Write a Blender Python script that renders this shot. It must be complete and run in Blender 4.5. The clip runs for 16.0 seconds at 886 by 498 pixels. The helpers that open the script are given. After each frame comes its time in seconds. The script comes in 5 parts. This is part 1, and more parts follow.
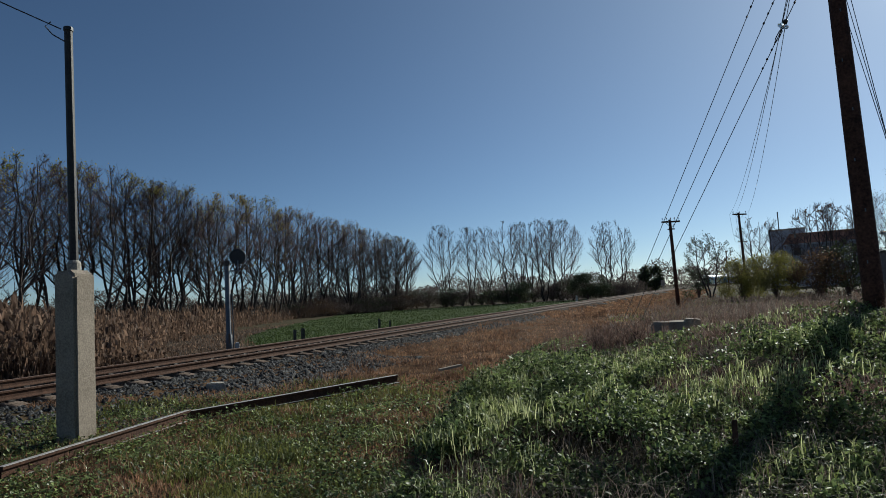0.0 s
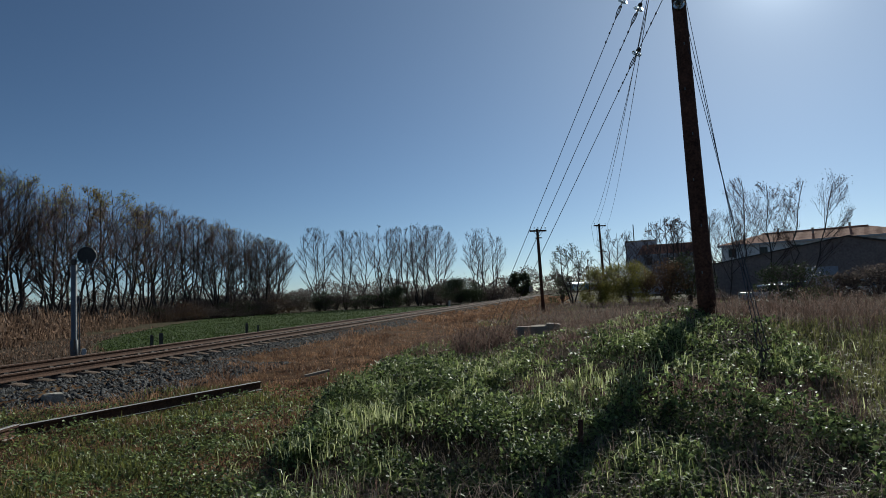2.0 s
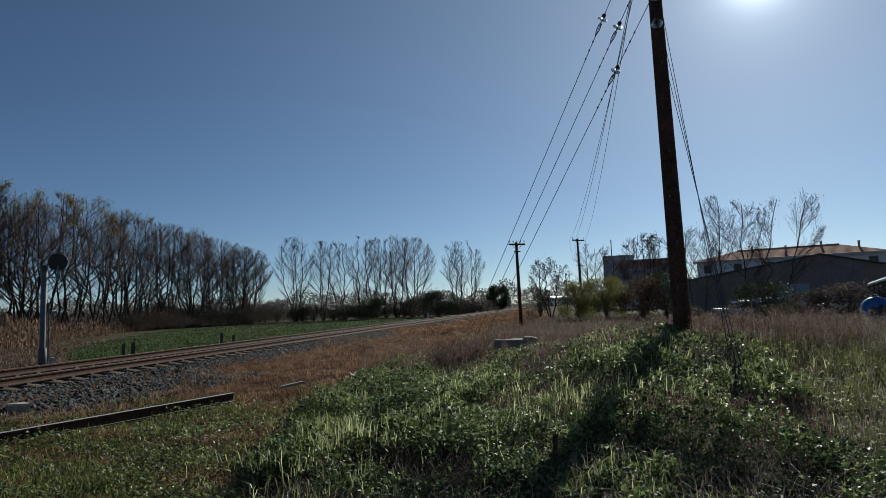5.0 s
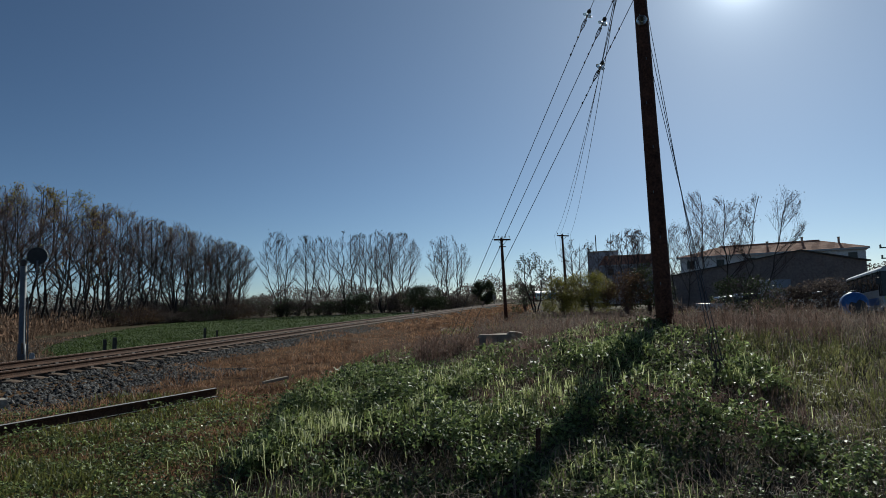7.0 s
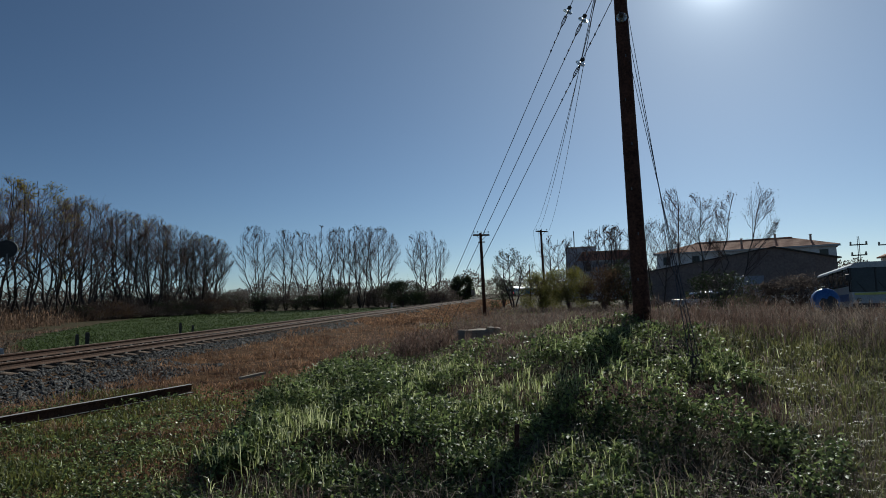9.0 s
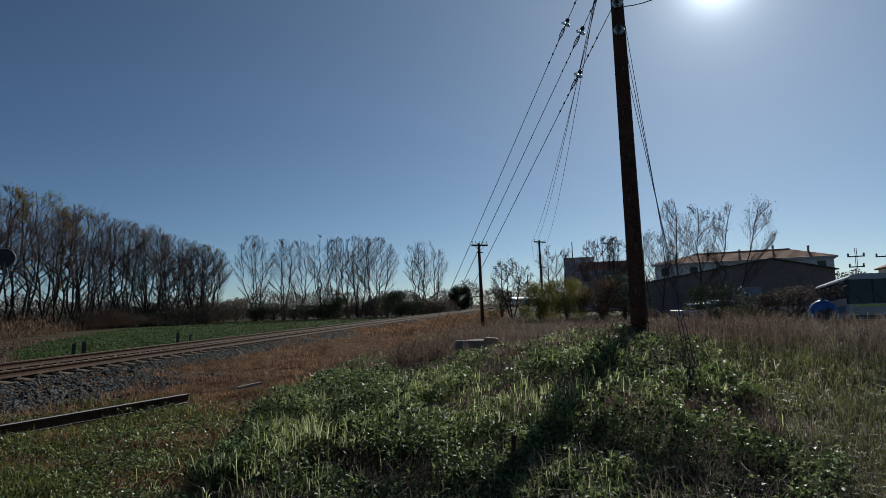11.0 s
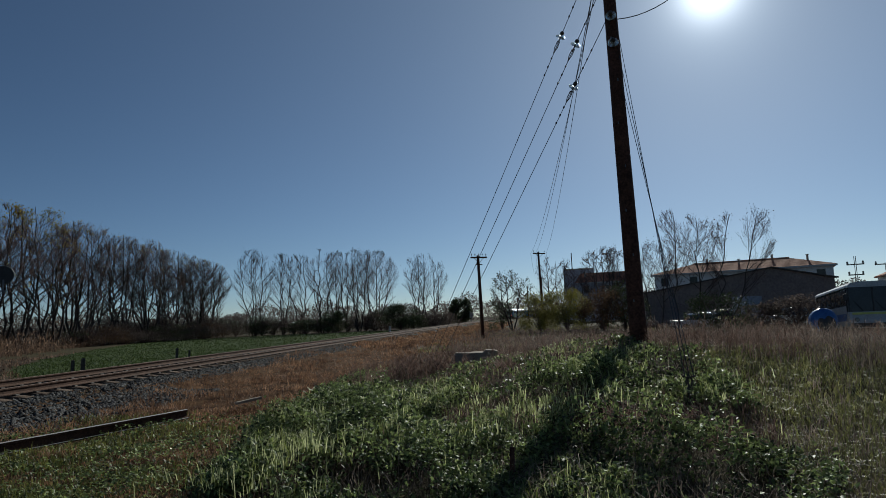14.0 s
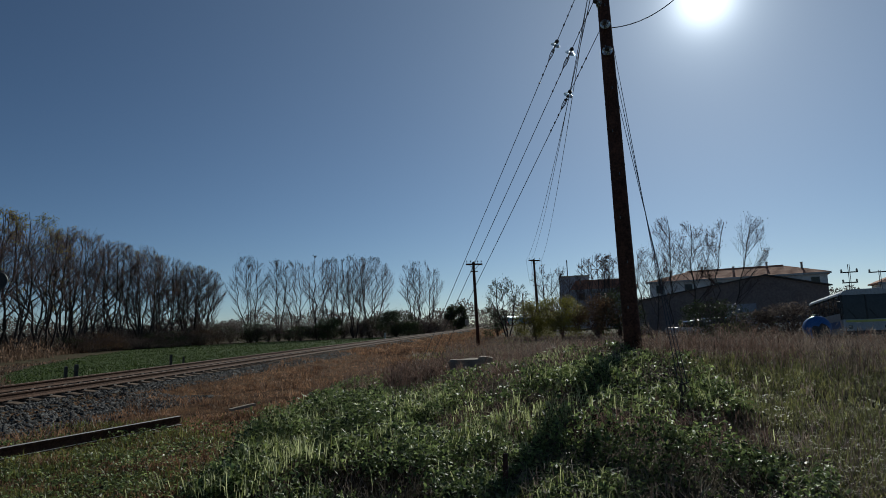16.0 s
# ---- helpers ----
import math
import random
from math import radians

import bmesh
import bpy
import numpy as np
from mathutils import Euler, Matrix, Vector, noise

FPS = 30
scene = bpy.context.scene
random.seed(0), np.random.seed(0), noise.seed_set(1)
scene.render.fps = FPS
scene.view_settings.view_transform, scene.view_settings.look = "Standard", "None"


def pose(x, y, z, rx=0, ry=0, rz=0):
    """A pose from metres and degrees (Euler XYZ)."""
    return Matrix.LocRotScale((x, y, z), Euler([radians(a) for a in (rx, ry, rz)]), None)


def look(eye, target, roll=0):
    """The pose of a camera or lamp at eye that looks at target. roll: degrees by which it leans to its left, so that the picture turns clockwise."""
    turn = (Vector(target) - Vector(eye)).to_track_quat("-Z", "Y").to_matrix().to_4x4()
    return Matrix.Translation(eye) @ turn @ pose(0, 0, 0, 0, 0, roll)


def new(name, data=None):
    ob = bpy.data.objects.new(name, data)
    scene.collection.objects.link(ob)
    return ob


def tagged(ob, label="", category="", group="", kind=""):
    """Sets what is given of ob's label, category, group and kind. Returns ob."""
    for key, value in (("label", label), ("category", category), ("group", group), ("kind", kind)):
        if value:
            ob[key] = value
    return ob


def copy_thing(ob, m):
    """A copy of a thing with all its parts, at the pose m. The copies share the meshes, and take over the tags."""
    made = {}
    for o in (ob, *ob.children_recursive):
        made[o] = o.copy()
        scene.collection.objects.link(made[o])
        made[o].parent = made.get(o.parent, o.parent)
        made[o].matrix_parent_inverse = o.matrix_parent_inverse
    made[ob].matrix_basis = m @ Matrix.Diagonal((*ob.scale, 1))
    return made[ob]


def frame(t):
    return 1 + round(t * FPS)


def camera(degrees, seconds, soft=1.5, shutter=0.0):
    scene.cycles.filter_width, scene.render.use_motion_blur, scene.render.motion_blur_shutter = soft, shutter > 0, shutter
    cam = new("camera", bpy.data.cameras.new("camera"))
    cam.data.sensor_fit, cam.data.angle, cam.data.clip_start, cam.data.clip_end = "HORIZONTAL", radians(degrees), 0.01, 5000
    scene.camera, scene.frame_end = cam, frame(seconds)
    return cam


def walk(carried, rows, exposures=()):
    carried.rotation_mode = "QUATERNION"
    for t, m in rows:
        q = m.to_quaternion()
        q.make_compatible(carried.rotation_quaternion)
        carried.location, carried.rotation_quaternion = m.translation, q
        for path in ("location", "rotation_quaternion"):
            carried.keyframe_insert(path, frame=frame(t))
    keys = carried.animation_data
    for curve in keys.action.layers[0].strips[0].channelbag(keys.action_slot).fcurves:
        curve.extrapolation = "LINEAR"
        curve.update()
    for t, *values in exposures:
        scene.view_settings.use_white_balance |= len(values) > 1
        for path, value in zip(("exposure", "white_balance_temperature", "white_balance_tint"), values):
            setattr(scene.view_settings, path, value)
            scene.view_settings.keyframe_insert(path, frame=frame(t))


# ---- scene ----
EXPO, SKY_STRENGTH, SUN_STRENGTH = 0.17, 0.046, 4.3
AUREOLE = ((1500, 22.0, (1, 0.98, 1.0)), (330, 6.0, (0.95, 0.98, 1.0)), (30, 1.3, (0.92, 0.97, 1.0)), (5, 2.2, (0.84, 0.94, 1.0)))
PATH = [
    (0.0, pose(-0.154, -0.031, 1.657, 94.32, 3.27, 0.08)),
    (0.5, pose(-0.106, -0.058, 1.657, 95.04, 1.99, -4.43)),
    (1.0, pose(-0.059, -0.041, 1.663, 94.68, 1.23, -7.33)),
    (1.5, pose(-0.052, -0.027, 1.655, 94.05, 2.10, -8.99)),
    (2.0, pose(-0.037, -0.024, 1.655, 94.12, 2.78, -11.07)),
    (2.5, pose(-0.018, -0.005, 1.654, 94.05, 2.07, -12.42)),
    (3.0, pose(-0.014, -0.006, 1.663, 94.54, 1.92, -12.72)),
    (5.5, pose(-0.013, -0.006, 1.655, 95.17, 2.09, -13.24)),
    (6.0, pose(-0.009, -0.017, 1.662, 95.19, 1.95, -14.07)),
    (6.5, pose(0.001, -0.002, 1.655, 94.99, 1.82, -14.38)),
    (7.0, pose(0.002, 0.000, 1.651, 94.65, 2.00, -14.30)),
    (7.5, pose(0.010, 0.018, 1.651, 93.53, 2.31, -13.48)),
    (8.0, pose(0.017, 0.032, 1.653, 93.89, 2.36, -15.45)),
    (8.5, pose(0.004, 0.020, 1.656, 94.28, 2.04, -16.08)),
    (9.0, pose(0.005, 0.034, 1.660, 94.14, 1.85, -16.20)),
    (11.5, pose(0.009, 0.012, 1.663, 95.27, 1.56, -16.48)),
    (12.0, pose(0.023, 0.016, 1.669, 95.55, 1.51, -16.61)),
    (12.5, pose(0.021, 0.004, 1.666, 96.12, 1.67, -16.33)),
    (13.0, pose(0.022, -0.017, 1.667, 96.12, 2.19, -15.94)),
    (13.5, pose(0.023, 0.001, 1.659, 96.12, 2.20, -16.44)),
    (14.0, pose(0.031, -0.015, 1.655, 96.17, 2.28, -16.34)),
    (14.5, pose(0.030, -0.022, 1.655, 96.33, 2.31, -16.44)),
    (15.0, pose(0.035, -0.015, 1.650, 96.63, 2.16, -16.57)),
    (15.5, pose(0.041, -0.023, 1.648, 96.71, 2.03, -16.83)),
    (16.0, pose(0.041, -0.037, 1.647, 96.77, 2.17, -16.74)),
]
cam = camera(69.49, 16.0, soft=0.8)
walk(cam, PATH, [(0.0, EXPO + 0.3, 5950, 2), (2.0, EXPO + 0.2, 5950, 2), (7.0, EXPO + 0.1, 5950, 2), (12.0, EXPO - 0.1, 5950, 2), (16.0, EXPO - 0.15, 5950, 2)])

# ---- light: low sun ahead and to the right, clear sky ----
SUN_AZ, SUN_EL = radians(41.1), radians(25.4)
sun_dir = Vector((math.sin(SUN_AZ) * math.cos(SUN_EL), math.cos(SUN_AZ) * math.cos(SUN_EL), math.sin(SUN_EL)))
world = bpy.data.worlds.new("sky")
scene.world = world
world.use_nodes = True
wn = world.node_tree.nodes
sky = wn.new("ShaderNodeTexSky")
sky.sky_type = "NISHITA"
sky.sun_disc = False
sky.sun_elevation, sky.sun_rotation = SUN_EL, SUN_AZ
sky.air_density, sky.dust_density, sky.ozone_density, sky.altitude = 0.62, 0.12, 2.2, 50
wn["Background"].inputs["Strength"].default_value = SKY_STRENGTH
wl = world.node_tree.links
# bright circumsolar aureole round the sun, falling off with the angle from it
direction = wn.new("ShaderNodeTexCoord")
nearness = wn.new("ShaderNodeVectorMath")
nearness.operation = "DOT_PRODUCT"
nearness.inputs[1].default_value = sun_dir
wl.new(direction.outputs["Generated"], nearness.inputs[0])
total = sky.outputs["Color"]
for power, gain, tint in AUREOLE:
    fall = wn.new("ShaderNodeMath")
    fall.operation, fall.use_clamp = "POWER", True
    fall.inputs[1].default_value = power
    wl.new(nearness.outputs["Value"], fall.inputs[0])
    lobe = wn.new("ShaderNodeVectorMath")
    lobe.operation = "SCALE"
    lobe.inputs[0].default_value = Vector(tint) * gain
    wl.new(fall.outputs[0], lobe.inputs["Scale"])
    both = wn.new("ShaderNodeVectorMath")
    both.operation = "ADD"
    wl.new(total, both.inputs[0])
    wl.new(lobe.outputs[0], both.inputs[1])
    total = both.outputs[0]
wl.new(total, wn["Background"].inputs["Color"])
sun_data = bpy.data.lights.new("sun", "SUN")
sun_data.energy, sun_data.angle, sun_data.color = SUN_STRENGTH, radians(0.6), (1.0, 0.93, 0.82)
sun = new("sun", sun_data)
sun.matrix_world = look(sun_dir * 200, (0, 0, 0))


# ---- materials ----
def shader(name, c1, c2, scale=3.0, rough=0.8, metal=0.0, bump=0.3, fine=6.0, island=0.0, obj=0.0, translucent=0.0, coords="Object", spread=(0.35, 0.65), spec=0.5):
    """Two colours mixed by noise at two scales, with bump; island and obj vary the brightness per piece."""
    m = bpy.data.materials.new(name)
    m.use_nodes = True
    t = m.node_tree
    n, l = t.nodes, t.links
    b = n["Principled BSDF"]
    co = n.new("ShaderNodeTexCoord")
    big = n.new("ShaderNodeTexNoise")
    big.inputs["Scale"].default_value, big.inputs["Detail"].default_value = scale, 4
    small = n.new("ShaderNodeTexNoise")
    small.inputs["Scale"].default_value, small.inputs["Detail"].default_value = scale * fine, 5
    for x in (big, small):
        l.new(co.outputs[coords], x.inputs["Vector"])
    add = n.new("ShaderNodeMath")
    add.operation = "MULTIPLY_ADD"
    l.new(small.outputs["Fac"], add.inputs[0])
    add.inputs[1].default_value = 0.6
    half = n.new("ShaderNodeMath")
    half.operation = "MULTIPLY"
    l.new(big.outputs["Fac"], half.inputs[0])
    half.inputs[1].default_value = 0.4
    l.new(half.outputs[0], add.inputs[2])
    ramp = n.new("ShaderNodeValToRGB")
    ramp.color_ramp.elements[0].position, ramp.color_ramp.elements[1].position = spread
    ramp.color_ramp.elements[0].color, ramp.color_ramp.elements[1].color = (*c1, 1), (*c2, 1)
    l.new(add.outputs[0], ramp.inputs[0])
    colour = ramp.outputs[0]
    if island or obj:
        src = n.new("ShaderNodeNewGeometry").outputs["Random Per Island"] if island else n.new("ShaderNodeObjectInfo").outputs["Random"]
        mr = n.new("ShaderNodeMapRange")
        amount = island or obj
        mr.inputs["To Min"].default_value, mr.inputs["To Max"].default_value = 1 - amount, 1 + amount
        l.new(src, mr.inputs["Value"])
        mx = n.new("ShaderNodeMix")
        mx.data_type, mx.blend_type = "RGBA", "MULTIPLY"
        mx.inputs["Factor"].default_value = 1
        l.new(colour, mx.inputs["A"])
        l.new(mr.outputs[0], mx.inputs["B"])
        colour = mx.outputs["Result"]
    l.new(colour, b.inputs["Base Color"])
    b.inputs["Roughness"].default_value, b.inputs["Metallic"].default_value = rough, metal
    b.inputs["Specular IOR Level"].default_value = spec
    if bump:
        bp = n.new("ShaderNodeBump")
        bp.inputs["Strength"].default_value, bp.inputs["Distance"].default_value = bump, 0.02
        l.new(small.outputs["Fac"], bp.inputs["Height"])
        l.new(bp.outputs[0], b.inputs["Normal"])
    if translucent:
        tr = n.new("ShaderNodeBsdfTranslucent")
        l.new(colour, tr.inputs["Color"])
        mix = n.new("ShaderNodeMixShader")
        mix.inputs[0].default_value = translucent
        l.new(b.outputs[0], mix.inputs[1])
        l.new(tr.outputs[0], mix.inputs[2])
        l.new(mix.outputs[0], n["Material Output"].inputs["Surface"])
    return m


def glass(name, colour=(0.8, 0.9, 0.88), rough=0.02, transmission=1.0):
    m = bpy.data.materials.new(name)
    m.use_nodes = True
    b = m.node_tree.nodes["Principled BSDF"]
    b.inputs["Base Color"].default_value = (*colour, 1)
    b.inputs["Roughness"].default_value, b.inputs["Transmission Weight"].default_value, b.inputs["IOR"].default_value = rough, transmission, 1.5
    return m


def lamp_glow(name, colour, strength):
    m = bpy.data.materials.new(name)
    m.use_nodes = True
    b = m.node_tree.nodes["Principled BSDF"]
    b.inputs["Base Color"].default_value = (*colour, 1)
    b.inputs["Emission Color"].default_value, b.inputs["Emission Strength"].default_value = (*colour, 1), strength
    return m


M = {
    "rail": shader("rail_rust", (0.035, 0.018, 0.012), (0.11, 0.055, 0.034), 6, 0.85, 0.0, 0.4, spec=0.2),
    "railhead": shader("rail_worn_steel", (0.09, 0.052, 0.038), (0.19, 0.12, 0.092), 8, 0.75, 0.0, 0.2, spec=0.25),
    # pale steel: the sky's reflection on the siding rail is put into the colour
    "siding_sheen": shader("steel_painted_sheen", (0.26, 0.235, 0.215), (0.46, 0.42, 0.39), 8, 0.5, 0.2, 0.2),
    "sleeper": shader("weathered_concrete", (0.085, 0.064, 0.05), (0.24, 0.185, 0.15), 5, 0.9, 0, 0.5, obj=0.3, spec=0.0),
    "clip": shader("dark_iron", (0.02, 0.018, 0.016), (0.06, 0.05, 0.045), 20, 0.6, 0.6, 0.2),
    "ballast": shader("ballast_stone", (0.010, 0.010, 0.011), (0.095, 0.092, 0.09), 5, 0.75, 0, 0.6, island=0.9, spec=0.12),
    "ballastbed": shader("ballast_bed", (0.014, 0.011, 0.009), (0.075, 0.058, 0.045), 12, 0.95, 0, 1.0, coords="Object", spread=(0.42, 0.6), spec=0.0),
    "wood": shader("creosoted_wood", (0.03, 0.014, 0.010), (0.12, 0.055, 0.038), 4, 0.85, 0, 0.6, spec=0.2),
    "concrete": shader("old_concrete", (0.17, 0.15, 0.125), (0.42, 0.38, 0.32), 4, 0.92, 0, 0.6),
    "post_concrete": shader("beige_post_concrete", (0.17, 0.14, 0.11), (0.34, 0.285, 0.225), 2.2, 0.92, 0, 0.25, fine=22, spec=0.2),
    "mast_steel": shader("blackened_steel", (0.012, 0.010, 0.009), (0.045, 0.036, 0.03), 6, 0.6, 0.2, 0.2),
    "steel": shader("galvanised_steel", (0.06, 0.066, 0.075), (0.13, 0.14, 0.16), 6, 0.6, 0.0, 0.2),
    "darksteel": shader("weathered_dark_steel", (0.03, 0.025, 0.022), (0.10, 0.085, 0.075), 6, 0.55, 0.5, 0.3),
    "wire": shader("wire_metal", (0.03, 0.03, 0.035), (0.09, 0.09, 0.10), 20, 0.5, 0.7, 0.0),
    "black": shader("black_paint", (0.008, 0.008, 0.009), (0.022, 0.022, 0.024), 5, 0.5, 0, 0.1),
    "glass_ins": glass("insulator_glass", (0.93, 0.97, 0.95), 0.10, 0.85),
    "bark": shader("poplar_bark", (0.028, 0.023, 0.021), (0.09, 0.075, 0.068), 2, 0.95, 0, 0.4, obj=0.25, spec=0.1),
    "twig": shader("fine_twigs", (0.05, 0.034, 0.034), (0.14, 0.098, 0.093), 1, 0.9, 0, 0.0, obj=0.25, translucent=0.06, spec=0.05),
    "leaf_yellow": shader("autumn_leaves", (0.10, 0.09, 0.02), (0.32, 0.23, 0.05), 1.5, 0.6, 0, 0, island=0.4, translucent=0.45, spec=0.12),
    "leaf_dark": shader("dark_leaves", (0.025, 0.034, 0.016), (0.085, 0.10, 0.042), 1.5, 0.65, 0, 0, island=0.45, translucent=0.2, spec=0.25),
    "leaf_olive": shader("olive_leaves", (0.075, 0.08, 0.02), (0.29, 0.255, 0.06), 1.5, 0.55, 0, 0, island=0.5, translucent=0.45, spec=0.2),
    "leaf_brown": shader("brown_leaves", (0.05, 0.03, 0.018), (0.16, 0.10, 0.06), 1.5, 0.7, 0, 0, island=0.45, translucent=0.35, spec=0.12),
    "nettle": shader("broad_green_leaves", (0.038, 0.062, 0.024), (0.25, 0.30, 0.105), 1.7, 0.54, 0, 0, island=0.85, translucent=0.38, spec=0.28),
    "grass": shader("green_grass_blades", (0.08, 0.11, 0.026), (0.23, 0.25, 0.075), 2, 0.4, 0, 0, island=0.4, translucent=0.5),
    "turf": shader("short_turf_blades", (0.055, 0.068, 0.017), (0.20, 0.195, 0.055), 1.1, 0.5, 0, 0, island=0.45, translucent=0.45),
    # pale blades, lightened further: sunlight on the tips is put into the colour
    "grass_pale": shader("pale_sunlit_blades", (0.24, 0.27, 0.11), (0.55, 0.56, 0.30), 2, 0.4, 0, 0, island=0.35, translucent=0.5),
    "grass_brown": shader("dry_brown_grass", (0.08, 0.042, 0.027), (0.33, 0.19, 0.11), 0.55, 0.65, 0, 0, island=0.5, translucent=0.42, fine=5, spec=0.2, spread=(0.4, 0.6)),
    "weed": shader("dead_weed_stalks", (0.07, 0.055, 0.047), (0.29, 0.225, 0.182), 0.5, 0.7, 0, 0, island=0.65, translucent=0.36, spec=0.22),
    "grass_olive": shader("olive_meadow_grass", (0.085, 0.095, 0.032), (0.26, 0.25, 0.088), 1.2, 0.5, 0, 0, island=0.45, translucent=0.48),
    "withered": shader("withered_red_brown", (0.06, 0.040, 0.034), (0.22, 0.145, 0.115), 1.5, 0.8, 0, 0, island=0.5, translucent=0.4, spec=0.15),
    "soil": shader("dark_earth", (0.025, 0.018, 0.014), (0.075, 0.055, 0.04), 4, 0.95, 0, 0.3, island=0.4),
    "crop": shader("young_crop_leaves", (0.024, 0.042, 0.013), (0.07, 0.092, 0.03), 0.6, 0.6, 0, 0, island=0.4, translucent=0.35, spec=0.12),
    "scrub": shader("bare_brown_scrub", (0.065, 0.052, 0.046), (0.19, 0.15, 0.13), 0.8, 0.85, 0, 0, island=0.4, translucent=0.3, spec=0.12),
    "reed": shader("dry_reeds", (0.06, 0.038, 0.028), (0.25, 0.165, 0.115), 0.35, 0.7, 0, 0, island=0.6, translucent=0.4, spec=0.12, fine=8, spread=(0.38, 0.62)),
}

# ---- lie of the land ----
T_DIR = Vector((math.sin(radians(23.7)), math.cos(radians(23.7))))
T_RIGHT = Vector((T_DIR.y, -T_DIR.x))
T_ORG = Vector((5.35, 40.55)) - T_RIGHT * 0.7525
T_STRAIGHT, T_RADIUS = 150.0, 260.0
RAIL_Z = 0.50


def track_at(s):
    """Centre of the track and its heading (radians from +y, to the right) at s metres along it."""
    if s <= T_STRAIGHT:
        return T_ORG + T_DIR * s, radians(23.7)
    a = (s - T_STRAIGHT) / T_RADIUS
    c = T_ORG + T_DIR * T_STRAIGHT + T_RIGHT * T_RADIUS
    return c - T_RIGHT * T_RADIUS * math.cos(a) + T_DIR * T_RADIUS * math.sin(a), radians(23.7) + a


def track_side(x, y):
    """Distance to the right of the track's centre and along it (numpy)."""
    rx, ry = x - T_ORG.x, y - T_ORG.y
    s, lat = rx * T_DIR.x + ry * T_DIR.y, rx * T_RIGHT.x + ry * T_RIGHT.y
    c = T_ORG + T_DIR * T_STRAIGHT + T_RIGHT * T_RADIUS
    d = np.hypot(x - c.x, y - c.y)
    return np.where(s > T_STRAIGHT, T_RADIUS - d, lat), s


def smooth(a, b, v):
    k = np.clip((v - a) / (b - a), 0, 1)
    return k * k * (3 - 2 * k)


def ripple(x, y, k=1.0):
    return (np.sin(x * 1.3 * k + 0.7 * np.sin(y * 0.9 * k)) + np.sin(y * 1.7 * k + 1.1 * np.sin(x * 1.1 * k + 2)) + 0.6 * np.sin((x + y) * 2.9 * k + 1) + 0.5 * np.sin((x - 1.4 * y) * 4.1 * k)) / 3.1


def bank_edge(y):
    q = np.clip(y - 4, -6, 30)
    return -0.95 + 0.15 * q + 0.006 * q * q


def bank(x, y):
    """The overgrown bank ahead and to the right, 0 to 1."""
    return smooth(0, 6.4, x - bank_edge(y)) * smooth(2.6, 11.0, y)


def height(x, y):
    x, y = np.asarray(x, float), np.asarray(y, float)
    lat, s = track_side(x, y)
    d = np.hypot(x, y)
    right = bank(x, y) * np.interp(d, [0, 12.6, 14, 17, 24, 32, 45], [0.98, 0.98, 0.78, 0.42, 0.2, 0.0, -0.15]) + 0.05 * ripple(x, y, 0.9) * smooth(1.0, 5, d) + 0.10 * bank(x, y) * ripple(x, y, 0.55)
    right = right + 0.055 * np.clip(ripple(x, y, 1.7) + 0.5 * ripple(y, x, 3.1), -0.6, 1.2) * smooth(9, 12, y) * smooth(60, 30, y) * (1 - bank(x, y))
    left = -0.22 + 0.05 * ripple(x, y, 0.3)
    base = np.where(lat > 0, right * smooth(2.2, 4.5, lat) + 0.02, left)
    bed = 0.25
    return bed + (base - bed) * smooth(1.75, 3.3, np.abs(lat))


# ---- mesh helpers ----
def mesh_of(name, V, F):
    me = bpy.data.meshes.new(name)
    me.from_pydata([tuple(v) for v in V], [], F)
    me.update()
    return me


def part(name, VF, material, parent=None, label="", smooth_faces=False):
    """One mesh object from (verts, faces) or a mesh, under a thing or a part."""
    me = VF if isinstance(VF, bpy.types.Mesh) else mesh_of(name, *VF)
    if not me.materials:
        me.materials.append(M[material] if isinstance(material, str) else material)
    if smooth_faces:
        me.polygons.foreach_set("use_smooth", [True] * len(me.polygons))
    ob = new(name, me)
    if parent:
        ob.parent = parent
    if label:
        ob["label"] = label
    return ob


def thing(name, m, label, category, group="", kind=""):
    ob = new(name)
    ob.empty_display_size = 0.2
    ob.matrix_world = m
    return tagged(ob, label, category, group, kind)


def join(*pieces):
    V, F = [], []
    for v, f in pieces:
        o = len(V)
        V += list(v)
        F += [tuple(i + o for i in q) for q in f]
    return V, F


def moved(VF, m):
    return [m @ Vector(v) for v in VF[0]], VF[1]


def box(x0, y0, z0, x1, y1, z1, bevel=0.0):
    """A box between two corners, with chamfered edges."""
    bm = bmesh.new()
    bmesh.ops.create_cube(bm, size=1)
    for v in bm.verts:
        v.co = Vector(((x0 + x1) / 2 + v.co.x * (x1 - x0), (y0 + y1) / 2 + v.co.y * (y1 - y0), (z0 + z1) / 2 + v.co.z * (z1 - z0)))
    if bevel:
        bmesh.ops.bevel(bm, geom=bm.edges[:], offset=bevel, segments=2, affect="EDGES", profile=0.6)
    bm.verts.index_update()
    out = [v.co.copy() for v in bm.verts], [tuple(v.index for v in f.verts) for f in bm.faces]
    bm.free()
    return out


def lathe(profile, sides=16, caps=True):
    """Turned round z: profile of (radius, z)."""
    V, F = [], []
    for r, z in profile:
        V += [Vector((r * math.cos(2 * math.pi * k / sides), r * math.sin(2 * math.pi * k / sides), z)) for k in range(sides)]
    for i in range(len(profile) - 1):
        for k in range(sides):
            a, b = i * sides + k, i * sides + (k + 1) % sides
            F.append((a, b, b + sides, a + sides))
    if caps:
        F.append(tuple(range(sides))[::-1])
        F.append(tuple(range((len(profile) - 1) * sides, len(profile) * sides)))
    return V, F


